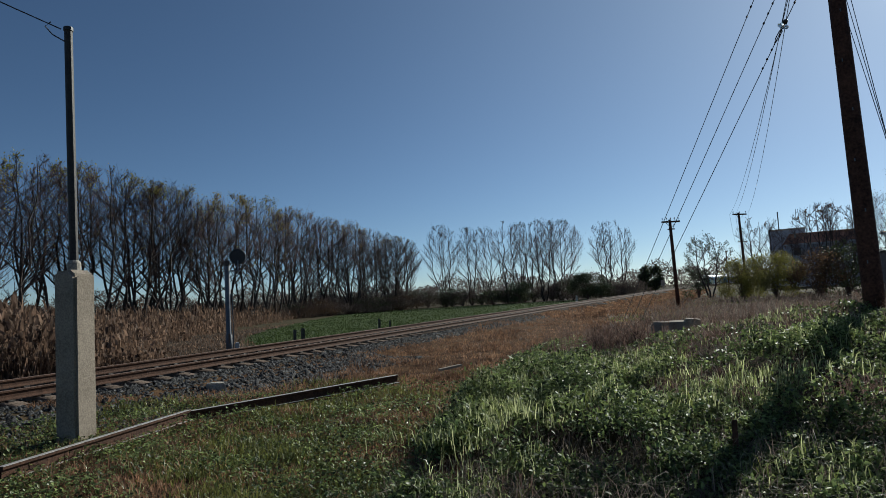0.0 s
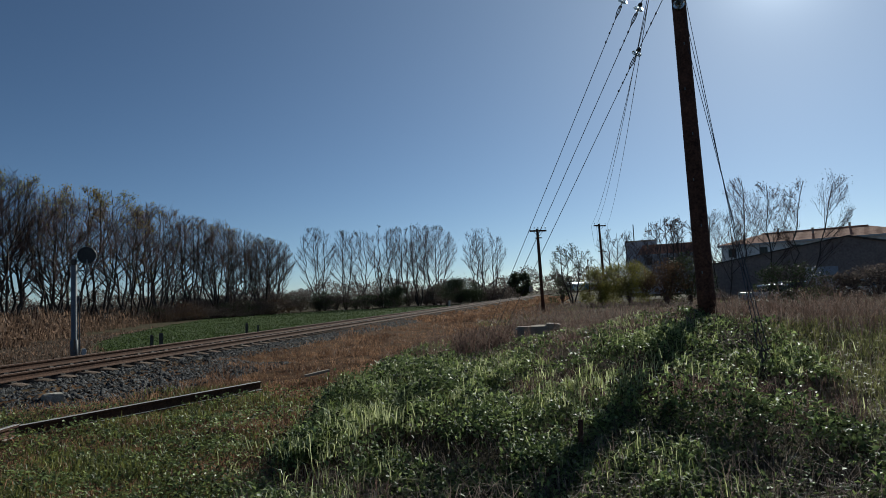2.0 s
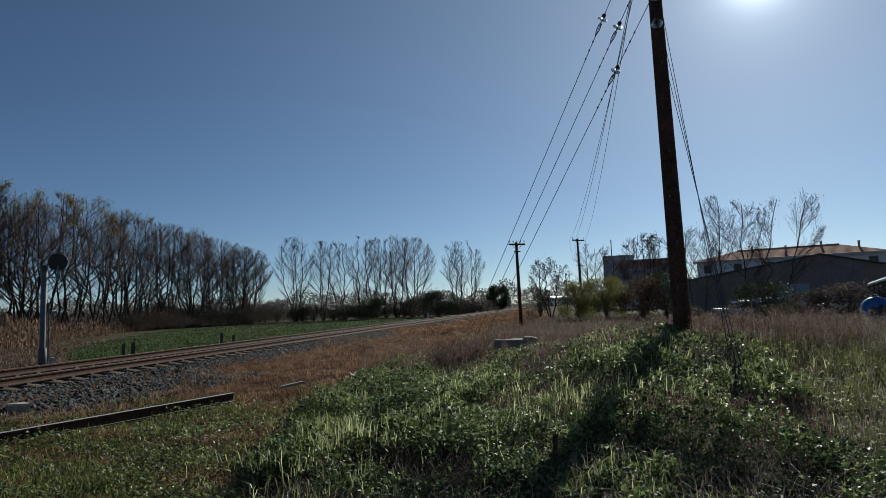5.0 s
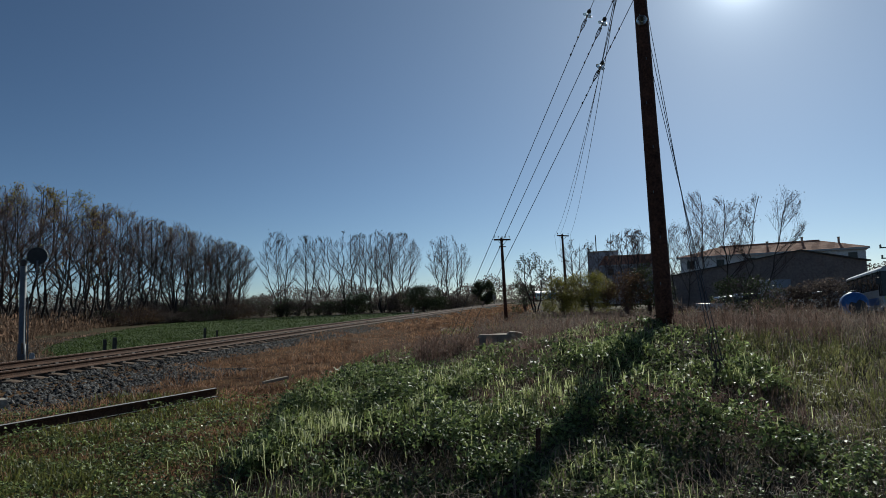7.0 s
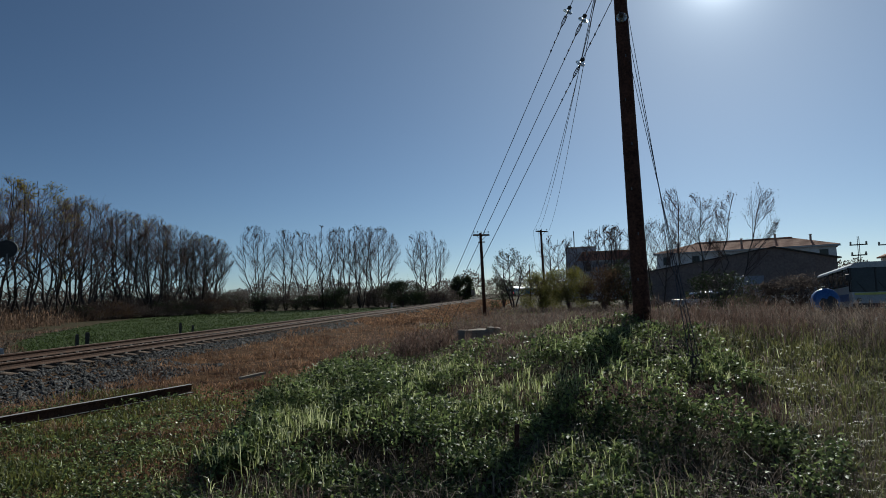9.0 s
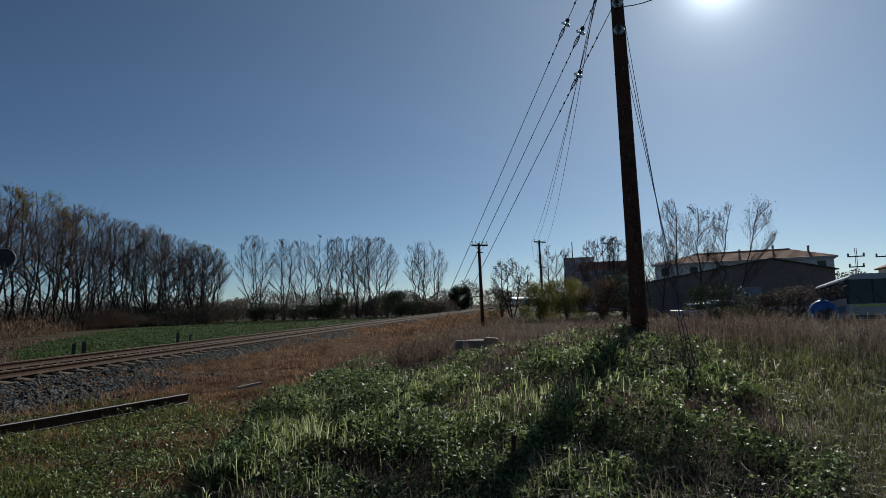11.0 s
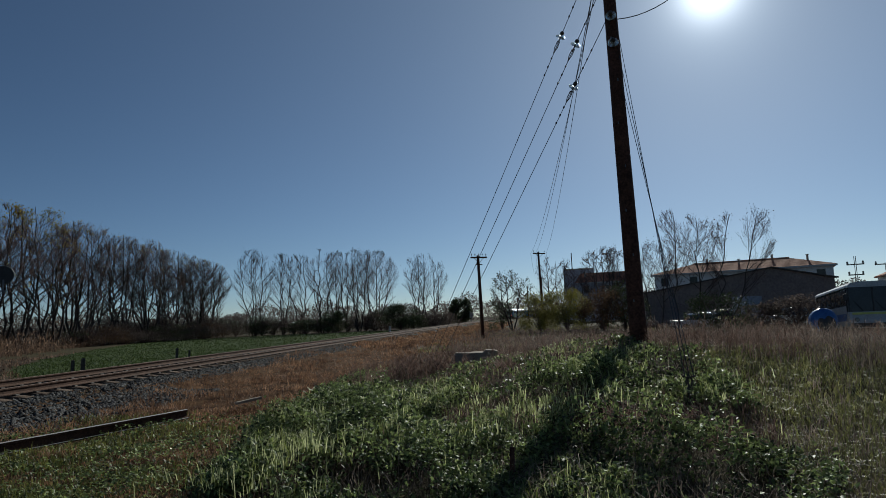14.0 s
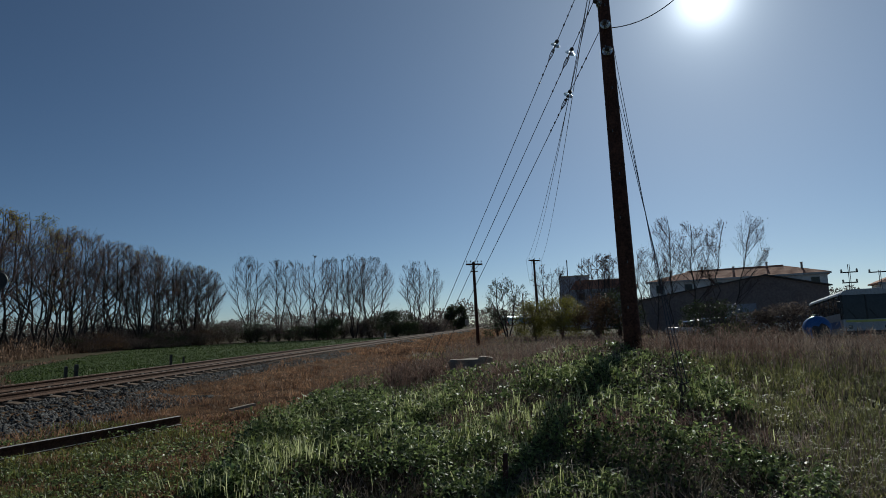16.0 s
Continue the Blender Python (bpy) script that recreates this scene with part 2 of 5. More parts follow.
def tube(points, radii, sides=6):
    """A tube along points."""
    pts = [Vector(p) for p in points]
    radii = radii if isinstance(radii, (list, tuple)) else [radii] * len(pts)
    V, F = [], []
    for i, p in enumerate(pts):
        d = (pts[min(i + 1, len(pts) - 1)] - pts[max(i - 1, 0)]).normalized()
        a = d.cross(Vector((0, 0, 1)) if abs(d.z) < 0.95 else Vector((1, 0, 0))).normalized()
        b = d.cross(a)
        V += [p + (a * math.cos(2 * math.pi * k / sides) + b * math.sin(2 * math.pi * k / sides)) * radii[i] for k in range(sides)]
    for i in range(len(pts) - 1):
        for k in range(sides):
            q, w = i * sides + k, i * sides + (k + 1) % sides
            F.append((q, w, w + sides, q + sides))
    F.append(tuple(range(sides))[::-1])
    F.append(tuple(range((len(pts) - 1) * sides, len(pts) * sides)))
    return V, F


def prism(outline, y0, y1, axis="y"):
    """An outline in x, z pushed along y."""
    n = len(outline)
    V = [Vector((x, y0, z)) for x, z in outline] + [Vector((x, y1, z)) for x, z in outline]
    F = [(i, (i + 1) % n, n + (i + 1) % n, n + i) for i in range(n)] + [tuple(range(n))[::-1], tuple(range(n, 2 * n))]
    return V, F


def tri_mesh(name, V, T):
    """A mesh of triangles from arrays."""
    me = bpy.data.meshes.new(name)
    me.vertices.add(len(V))
    me.vertices.foreach_set("co", np.asarray(V, np.float32).ravel())
    me.loops.add(len(T) * 3)
    me.loops.foreach_set("vertex_index", np.asarray(T, np.int32).ravel())
    me.polygons.add(len(T))
    me.polygons.foreach_set("loop_start", np.arange(0, len(T) * 3, 3, dtype=np.int32))
    me.update(calc_edges=True)
    return me


rng = np.random.default_rng(7)


def blades(P, hgt, wid, lean=0.35, droop=0.25):
    """Grass blades at the points P: heights hgt, widths wid."""
    n = len(P)
    a, b = rng.uniform(0, 2 * np.pi, n), rng.uniform(0, 2 * np.pi, n)
    side = np.stack([np.cos(a), np.sin(a), 0 * a], 1) * (wid / 2)[:, None]
    k = rng.uniform(0, 1, n) * lean
    out = np.stack([np.cos(b) * k, np.sin(b) * k, 0 * k], 1)
    up = np.array([0, 0, 1.0])
    mid = P + (out * 0.45 + up * 0.62) * hgt[:, None]
    tip = P + (out * (1 + droop) + up * (1 - 0.35 * k[:, None])) * hgt[:, None]
    V = np.stack([P - side, P + side, mid - side * 0.75, mid + side * 0.75, tip], 1).reshape(-1, 3)
    o = (np.arange(n) * 5)[:, None]
    T = np.concatenate([o + [0, 1, 3], o + [0, 3, 2], o + [2, 3, 4]], 1).reshape(-1, 3)
    return V, T


def leaves(P, size, tilt=0.8, long=1.5):
    """Pointed leaves folded along their rib."""
    n = len(P)
    a = rng.uniform(0, 2 * np.pi, n)
    pitch = rng.normal(0.0, tilt * 0.5, n)
    d = np.stack([np.cos(a) * np.cos(pitch), np.sin(a) * np.cos(pitch), np.sin(pitch)], 1)
    s = np.stack([-np.sin(a), np.cos(a), rng.normal(0, tilt * 0.5, n)], 1)
    s /= np.linalg.norm(s, axis=1)[:, None]
    nrm = np.cross(d, s)
    L, Wd = (size * long)[:, None], (size * 0.5)[:, None]
    p0, p1 = P, P + d * L - nrm * 0.12 * L
    mid = P + d * L * 0.45
    V = np.stack([p0, mid + s * Wd + nrm * Wd * 0.35, p1, mid - s * Wd + nrm * Wd * 0.35], 1).reshape(-1, 3)
    o = (np.arange(n) * 4)[:, None]
    return V, np.concatenate([o + [0, 1, 2], o + [0, 2, 3]], 1).reshape(-1, 3)


def merge(*sets):
    V, T, o = [], [], 0
    for v, t in sets:
        V.append(v)
        T.append(t + o)
        o += len(v)
    return np.concatenate(V), np.concatenate(T)


def on_ground(x, y, up=0.0):
    return np.stack([x, y, height(x, y) + up], 1)


# ---- ground: one sheet to the horizon ----
def spaced(fine, reach, step, grow):
    v, out = 0.0, [0.0]
    while v < reach:
        v += step if v < fine else min(step * (1 + (v - fine) * grow), 150)
        out.append(v)
    return out


gx = np.array([-v for v in spaced(16, 2600, 0.42, 0.12)[:0:-1]] + spaced(14, 2600, 0.42, 0.12))
gy = np.array([-v for v in spaced(2, 900, 0.6, 0.3)[:0:-1]] + spaced(28, 3200, 0.42, 0.08))
GX, GY = np.meshgrid(gx, gy, indexing="xy")
GZ = height(GX, GY)
nx, ny = len(gx), len(gy)
idx = np.arange(nx * ny).reshape(ny, nx)
quads = np.stack([idx[:-1, :-1], idx[:-1, 1:], idx[1:, 1:], idx[1:, :-1]], -1).reshape(-1, 4)
tris = np.concatenate([quads[:, [0, 1, 2]], quads[:, [0, 2, 3]]])
ground_mesh = tri_mesh("ground", np.stack([GX, GY, GZ], -1).reshape(-1, 3), tris)
lat, along = track_side(GX, GY)
noise_edge = ripple(GX, GY, 0.35)


def field(x, y):
    """The green field between the track and the tilled margin."""
    left_edge = np.interp(y, [20, 30, 40, 51, 71, 108, 140], [-5, -9, -12.6, -14.6, -16.1, -16.8, -15])
    return smooth(-0.4, 0.4, x - left_edge) * smooth(1.0, -1.0, y - 106 - (x + 17) * 3) * smooth(119, 116, y) * smooth(22, 26, y)


# what grows where: red = young green crop, green = dry brown grass, blue = dark tilled soil
crop = smooth(3.6, 4.4, -lat) * field(GX + noise_edge * 0.8, GY)
left_margin = smooth(3.2, 3.8, -lat) * (1 - crop) * smooth(4, 14, GY)
brown = smooth(1.5, 2.2, lat) * (1 - bank(GX, GY)) * smooth(6, 13, GY + noise_edge * 1.5)
zones = np.stack([crop, brown, left_margin * smooth(30, 24, -lat + noise_edge), np.ones_like(crop)], -1).reshape(-1, 4)
att = ground_mesh.color_attributes.new("cover", "FLOAT_COLOR", "POINT")
att.data.foreach_set("color", zones.astype(np.float32).ravel())
ground_mesh.polygons.foreach_set("use_smooth", [True] * len(ground_mesh.polygons))


def ground_shader():
    m = bpy.data.materials.new("soil_and_turf")
    m.use_nodes = True
    t = m.node_tree
    n, l = t.nodes, t.links
    b = n["Principled BSDF"]
    co = n.new("ShaderNodeTexCoord")

    def speckle(c1, c2, scale):
        tx = n.new("ShaderNodeTexNoise")
        tx.inputs["Scale"].default_value, tx.inputs["Detail"].default_value, tx.inputs["Roughness"].default_value = scale, 8, 0.7
        l.new(co.outputs["Object"], tx.inputs["Vector"])
        r = n.new("ShaderNodeValToRGB")
        r.color_ramp.elements[0].position, r.color_ramp.elements[1].position = 0.36, 0.66
        r.color_ramp.elements[0].color, r.color_ramp.elements[1].color = (*c1, 1), (*c2, 1)
        l.new(tx.outputs["Fac"], r.inputs[0])
        return r.outputs[0], tx.outputs["Fac"]

    turf, h = speckle((0.026, 0.023, 0.014), (0.11, 0.09, 0.055), 2.4)
    green, _ = speckle((0.028, 0.045, 0.016), (0.065, 0.085, 0.03), 2.2)
    dry, _ = speckle((0.04, 0.022, 0.013), (0.14, 0.08, 0.042), 1.6)
    soil, _ = speckle((0.03, 0.022, 0.017), (0.10, 0.075, 0.055), 3.0)
    at = n.new("ShaderNodeVertexColor")
    at.layer_name = "cover"
    sep = n.new("ShaderNodeSeparateColor")
    l.new(at.outputs["Color"], sep.inputs[0])
    colour = turf
    for channel, c in (("Green", dry), ("Blue", soil), ("Red", green)):
        mx = n.new("ShaderNodeMix")
        mx.data_type = "RGBA"
        l.new(sep.outputs[channel], mx.inputs["Factor"])
        l.new(colour, mx.inputs["A"])
        l.new(c, mx.inputs["B"])
        colour = mx.outputs["Result"]
    l.new(colour, b.inputs["Base Color"])
    b.inputs["Roughness"].default_value = 0.95
    b.inputs["Specular IOR Level"].default_value = 0.03
    bp = n.new("ShaderNodeBump")
    bp.inputs["Strength"].default_value, bp.inputs["Distance"].default_value = 0.8, 0.05
    l.new(h, bp.inputs["Height"])
    l.new(bp.outputs[0], b.inputs["Normal"])
    return m


M["ground"] = ground_shader()
tagged(part("ground", ground_mesh, "ground"), "flat rough ground with turf, dry grass, tilled soil and a green field", "ground", kind="structure")


# ---- railway track ----
def rail_profile(k=1.0):
    half = [(0.067, 0), (0.067, 0.012), (0.02, 0.028), (0.009, 0.045), (0.009, 0.115), (0.035, 0.128), (0.036, 0.158)]
    return [(x * k, z * k) for x, z in half] + [(-x * k, z * k) for x, z in half[::-1]]


def swept(outline, path, tilt=None):
    """An outline (side, up) carried along poses."""
    V, F, n = [], [], len(outline)
    for m in path:
        V += [m @ Vector((x, 0, z)) for x, z in outline]
    for i in range(len(path) - 1):
        for k in range(n):
            a, b = i * n + k, i * n + (k + 1) % n
            F.append((a, a + n, b + n, b))
    F.append(tuple(range(n)))
    F.append(tuple(range((len(path) - 1) * n, len(path) * n))[::-1])
    return V, F


def track_pose(s, side, z):
    c, a = track_at(s)
    r = Vector((math.cos(a), -math.sin(a)))
    return Matrix.Translation((c.x + r.x * side, c.y + r.y * side, z)) @ Matrix.Rotation(-a, 4, "Z")


CANT = 0.05
stations = [-62 + 6 * i for i in range(36)] + [155 + 8 * i for i in range(32)]
track = thing("railway_track", Matrix.Identity(4), "single railway track with rusty rails on concrete sleepers", "railway track", kind="structure")
for side, z in ((0.7525, RAIL_Z), (-0.7525, RAIL_Z + CANT)):
    rail = part("rail", swept(rail_profile(), [track_pose(s, side, z - 0.158) for s in stations]), "rail", track)
    part("rail_head", swept([(0.034, 0.0), (0.03, 0.006), (-0.03, 0.006), (-0.034, 0.0)], [track_pose(s, side, z - 0.001) for s in stations]), "railhead", rail, "worn shiny running surface")


def gz(x, y):
    return float(height(x, y))


# ---- abandoned siding rail, bent at a joint ----
siding = thing("siding_rail", Matrix.Identity(4), "abandoned rusty siding rail lying in the grass", "rail", kind="")
for (ax, ay, az), (bx, by, bz) in (((-4.75, 6.6, 0.04), (-3.98, 9.47, 0.07)), ((-3.97, 9.50, 0.05), (-1.14, 12.36, 0.07))):
    d = Vector((bx - ax, by - ay, bz - az))
    turn = Matrix.Rotation(-math.atan2(d.x, d.y), 4, "Z")
    steps = [Matrix.Translation(Vector((ax, ay, az)) + d * k / 6) @ turn for k in range(7)]
    piece = part("rail", swept(rail_profile(0.98), steps), "rail", siding)
    # pale strips on head and foot paint the sky's sheen
    part("rail_head", swept([(0.038, 0), (0.033, 0.004), (-0.033, 0.004), (-0.038, 0)], [Matrix.Translation((0, 0, 0.156)) @ s for s in steps]), "siding_sheen", piece, "rail top with the sky's sheen put into its colour")
    part("foot_edge", swept([(0.067, 0.0125), (0.067, 0.019), (0.045, 0.024), (0.045, 0.0125)], steps), "siding_sheen", piece, "edge of the foot with sheen put into its colour")
joint = Matrix.Translation((-3.975, 9.485, 0.075)) @ Matrix.Rotation(radians(-32), 4, "Z")
part("fishplate", moved(box(0.018, -0.3, -0.03, 0.034, 0.3, 0.04, 0.005), joint), "rail", siding, "rusty fishplate")
for k in (-0.22, -0.08, 0.08, 0.22):
    part("bolt", moved(box(0.034, k - 0.018, -0.015, 0.056, k + 0.018, 0.02, 0.004), joint), "clip", siding)

# ---- concrete post with a thin steel mast and its stay wire ----
post = thing("concrete_post", pose(-5.07, 8.51, gz(-5.09, 8.50) - 0.03, 0, 0, -15), "weathered square concrete post with a chipped top", "post")


def chipped_post():
    bm = bmesh.new()
    bmesh.ops.create_cube(bm, size=1)
    for v in bm.verts:
        v.co = Vector((v.co.x * 0.355, v.co.y * 0.355, (v.co.z + 0.5) * 2.30))
    bmesh.ops.bevel(bm, geom=bm.edges[:], offset=0.035, segments=2, affect="EDGES")
    bmesh.ops.subdivide_edges(bm, edges=bm.edges[:], cuts=3, use_grid_fill=True)
    for v in bm.verts:
        v.co += Vector(noise.noise_vector(v.co * 4)) * 0.005
        if v.co.z > 2.2:
            v.co.z -= 0.06 * abs(noise.noise(v.co * 6)) + (0.05 if v.co.x > 0.12 else 0)
    bm.verts.index_update()
    out = [v.co.copy() for v in bm.verts], [tuple(v.index for v in f.verts) for f in bm.faces]
    bm.free()
    return out


part("post_body", chipped_post(), "post_concrete", post)
mast = thing("steel_mast", pose(-5.075, 8.51, gz(-5.09, 8.50) + 2.2, 0, -0.6, 0), "slim rusty steel tube mast on a concrete post", "mast")
part("tube", lathe([(0.055, 0), (0.055, 1.2), (0.052, 3.36), (0.046, 3.40)], 12), "mast_steel", mast)
part("collar", lathe([(0.075, 0.02), (0.085, 0.06), (0.085, 0.16), (0.06, 0.2)], 10), "concrete", mast, "pale insulating collar")
part("cap", lathe([(0.05, 3.36), (0.062, 3.37), (0.062, 3.42), (0.02, 3.44)], 12), "black", mast)
part("bracket", tube([(-0.04, 0, 3.22), (-0.17, -0.08, 3.30), (-0.24, -0.13, 3.40), (-0.18, -0.10, 3.47)], 0.009, 5), "wire", mast)
lead = [(-5.19 - 5.2 * k / 10, 8.48 - 3.0 * k / 10, gz(-5.09, 8.50) + 5.59 + 2.6 * k / 10 - 0.1 * 4 * (k / 10) * (1 - k / 10)) for k in range(11)]
tagged(part("overhead_wire", tube(lead, 0.009, 5), "wire"), "thin dark wire tied to the steel mast", "wire")


# ---- wooden line poles and wires ----
def insulator(name, m, parent=None, label=""):
    """A round glass disc insulator with a metal cap and pin."""
    ob = part(name, moved(lathe([(0.02, -0.055), (0.05, -0.045), (0.095, -0.03), (0.105, -0.012), (0.10, 0.0), (0.06, 0.025), (0.04, 0.055), (0.02, 0.07)], 16), m), "glass_ins", parent, label, True)
    part("metal_cap", moved(lathe([(0.012, 0.03), (0.045, 0.045), (0.042, 0.10), (0.018, 0.12)], 10), m), "darksteel", ob)
    part("pin", moved(lathe([(0.012, -0.16), (0.014, -0.02)], 8), m), "darksteel", ob)
    return ob


MAIN = Vector((6.92, 10.52, gz(6.92, 10.52)))
MAIN_H = 8.6
main_pole = thing("utility_pole", Matrix.Translation(MAIN - Vector((0, 0, 0.05))) @ Matrix.Rotation(radians(-1.0), 4, "Y"), "tall dark creosoted wooden utility pole standing on the bank", "utility pole")
part("pole_shaft", lathe([(0.165, 0), (0.158, 0.6), (0.150, 2), (0.138, 4), (0.125, 6), (0.11, 8), (0.104, MAIN_H)], 20), "wood", main_pole, "", True)
top = lambda z, dx=0.0, dy=0.0: MAIN + Vector((-0.0175 * z + dx, dy, z))
toward = (Vector((0, 0, 0)) - MAIN)
face = Matrix.Rotation(math.atan2(-toward.x, toward.y), 4, "Z")
for z in (5.86, 6.40):
    insulator("disc_insulator", Matrix.Translation((0, 0, z + 0.05)) @ face @ Matrix.Translation((0, 0.19, 0)) @ Matrix.Rotation(radians(-80), 4, "X"), main_pole, "clear glass disc insulator")
for z, dx in ((6.95, -0.14), (7.5, 0.15), (8.1, -0.13)):
    insulator("disc_insulator", Matrix.Translation((dx, -0.05, z)) @ Matrix.Rotation(radians(80 if dx > 0 else -80), 4, "Y"), main_pole, "clear glass disc insulator")
for k in range(9):
    z = 0.9 + 0.85 * k
    part("staple", moved(box(-0.01, -0.02, z, 0.01, -0.0, z + 0.05), face @ Matrix.Translation((0.03 * (-1) ** k, 0.165 - 0.006 * z, 0))), "steel", main_pole)


def spiral_grip(p, q, k0, k1):
    """Knotted wire grips along a stay: small beads from k0 to k1."""
    return [moved(lathe([(0.004, -0.03), (0.02, -0.012), (0.02, 0.012), (0.004, 0.03)], 6), Matrix.Translation(p.lerp(q, k0 + (k1 - k0) * i / 2)) @ (q - p).to_track_quat("Z", "Y").to_matrix().to_4x4()) for i in range(3)]


def stay(p, q, at, label):
    """A stay wire from p on the pole to the anchor q, with a glass insulator part of the way down."""
    ob = thing("stay_wire", Matrix.Identity(4), label, "wire", "stay wires of the pole")
    part("strand", tube([p, p.lerp(q, 0.5) - Vector((0, 0, 0.02)), q], 0.008 if at else 0.0055, 5), "wire", ob)
    if at:
        L = (q - p).length
        m = Matrix.Translation(p.lerp(q, at)) @ (p - q).to_track_quat("Z", "Y").to_matrix().to_4x4()
        insulator("glass_insulator", m, ob, "clear glass strain insulator")
        part("shackle", moved(tube([(0.03, 0, -0.1), (0.035, 0, -0.25), (0, 0, -0.4), (-0.035, 0, -0.25), (-0.03, 0, -0.1)], 0.010, 5), m), "clip", ob)
        for grip in spiral_grip(p, q, at - 0.85 / L, at - 0.45 / L) + spiral_grip(p, q, at + 0.5 / L, at + 0.9 / L):
            part("wire_grip", grip, "clip", ob)
    return ob


ANCHOR = Vector((5.15, 19.2, gz(5.15, 19.2) + 0.05))
stay(top(8.14, -0.02), ANCHOR + Vector((-0.2, 0.1, 0)), 0.165, "steel stay wire with a glass strain insulator")
stay(top(7.29, -0.02), ANCHOR + Vector((0.0, 0.0, 0)), 0.12, "steel stay wire with a glass strain insulator")
stay(top(6.53, -0.02), ANCHOR + Vector((0.25, -0.1, 0)), 0.145, "steel stay wire with a glass strain insulator")
ANCHOR_R = Vector((5.0, 6.65, gz(5.0, 6.65)))
for z, dx in ((6.5, 0.0), (5.8, 0.05), (5.2, 0.1)):
    stay(top(z, 0.09), ANCHOR_R + Vector((dx * 0.8 - 0.02, -0.6 * dx, 0.42)), 0, "thin steel stay wire anchored in the grass")
rod = thing("anchor_rod", Matrix.Translation(ANCHOR_R), "rusty anchor rod of the stay wires with dead twine", "anchor")
part("rod", tube([(0.0, -0.05, -0.1), (0.02, 0.0, 0.2), (0.03, 0.02, 0.42)], [0.016, 0.014, 0.012], 8), "darksteel", rod)
part("yoke", tube([(-0.04, 0.02, 0.43), (0.03, 0.0, 0.40), (0.09, -0.06, 0.43)], 0.012, 6), "darksteel", rod, "small steel yoke")
part("eye", tube([(0.05, 0, 0.28), (0.10, 0.02, 0.36), (0.05, 0.03, 0.44), (0.0, 0.02, 0.36), (0.05, 0, 0.28)], 0.014, 6), "darksteel", rod)
part("dead_twine", tube([(0.09, -0.02, 0), (0.02, 0.05, 0.2), (0.11, -0.05, 0.35), (0.0, 0.04, 0.55), (0.03, 0.02, 0.8)], [0.008, 0.010, 0.007, 0.006, 0.003], 6), "withered", rod)


def line_pole(x, y, tall, arm, turn, pins, label, lean=0.0, r=0.12, z=None):
    """A wooden line pole with one crossarm and pin insulators."""
    z = gz(x, y) if z is None else z
    ob = thing("line_pole", Matrix.Translation((x, y, z - 0.05)) @ Matrix.Rotation(radians(lean), 4, "Y"), label, "utility pole", "wooden line poles")
    part("pole_shaft", lathe([(r, 0), (r * 0.92, tall * 0.5), (r * 0.75, tall)], 12), "wood", ob, "", True)
    rot = Matrix.Rotation(radians(turn), 4, "Z")
    part("crossarm", moved(box(-arm / 2, -0.16, tall - 0.24, arm / 2, -0.06, tall - 0.11, 0.01), rot), "wood", ob)
    for side in (-1, 1):
        part("arm_brace", moved(tube([(side * arm * 0.28, -0.12, tall - 0.24), (0, -0.12, tall - 0.62)], 0.018, 5), rot), "darksteel", ob)
    for k in range(pins):
        px = -arm / 2 + 0.08 + (arm - 0.16) * k / max(pins - 1, 1)
        part("pin_insulator", moved(lathe([(0.012, 0), (0.014, 0.08), (0.045, 0.1), (0.05, 0.15), (0.03, 0.2), (0.035, 0.23), (0.01, 0.25)], 8), rot @ Matrix.Translation((px, -0.11, tall - 0.11))), "glass_ins", ob)
    return ob


line_pole(17.0, 47.05, 6.62, 1.45, 10, 5, "dark wooden line pole with a short crossarm beside the track", -1.0, 0.14)
part("lower_arm", box(-0.27, -0.16, 5.85, 0.27, -0.08, 5.93, 0.01), "wood", bpy.data.objects["line_pole"])
line_pole(29.85, 63.3, 8.6, 1.9, 25, 3, "dark wooden power pole with a wide crossarm behind the bushes", -1.2, 0.14)
line_pole(50.5, 107.0, 8.4, 2.2, 25, 3, "distant wooden power pole with a crossarm", -0.5, 0.14)
line_pole(52, 117.0, 7.4, 0.6, 25, 1, "distant short wooden pole", 0, 0.12)


def sagging(p, q, sag, r=0.008, n=24):
    p, q = Vector(p), Vector(q)
    return tube([p.lerp(q, k / n) - Vector((0, 0, sag * 4 * (k / n) * (1 - k / n))) for k in range(n + 1)], r, 5)


for dx, zt in ((-0.85, 7.9), (-0.3, 8.2), (0.85, 8.4)):
    tagged(part("power_line", sagging(top(zt), (29.7 + dx * 0.9, 63.3 - dx * 0.4, gz(29.8, 63.3) + 8.45), 0.9, 0.010), "wire"), "thin dark overhead power line between poles", "wire", "overhead lines")
    tagged(part("power_line", sagging((29.7 + dx * 0.9, 63.3 - dx * 0.4, gz(29.8, 63.3) + 8.45), (50.4 + dx, 107 - dx * 0.4, 8.2), 0.8, 0.012), "wire"), "thin dark overhead power line between poles", "wire", "overhead lines")
tagged(part("power_line", tube([top(6.42 + 1.9 * (k / 14) ** 2.0, 0.15 + 2.3 * k / 14, -1.0 * k / 14) for k in range(15)], 0.010, 5), "wire"), "slack dark jumper wire beside the pole", "wire", "overhead lines")

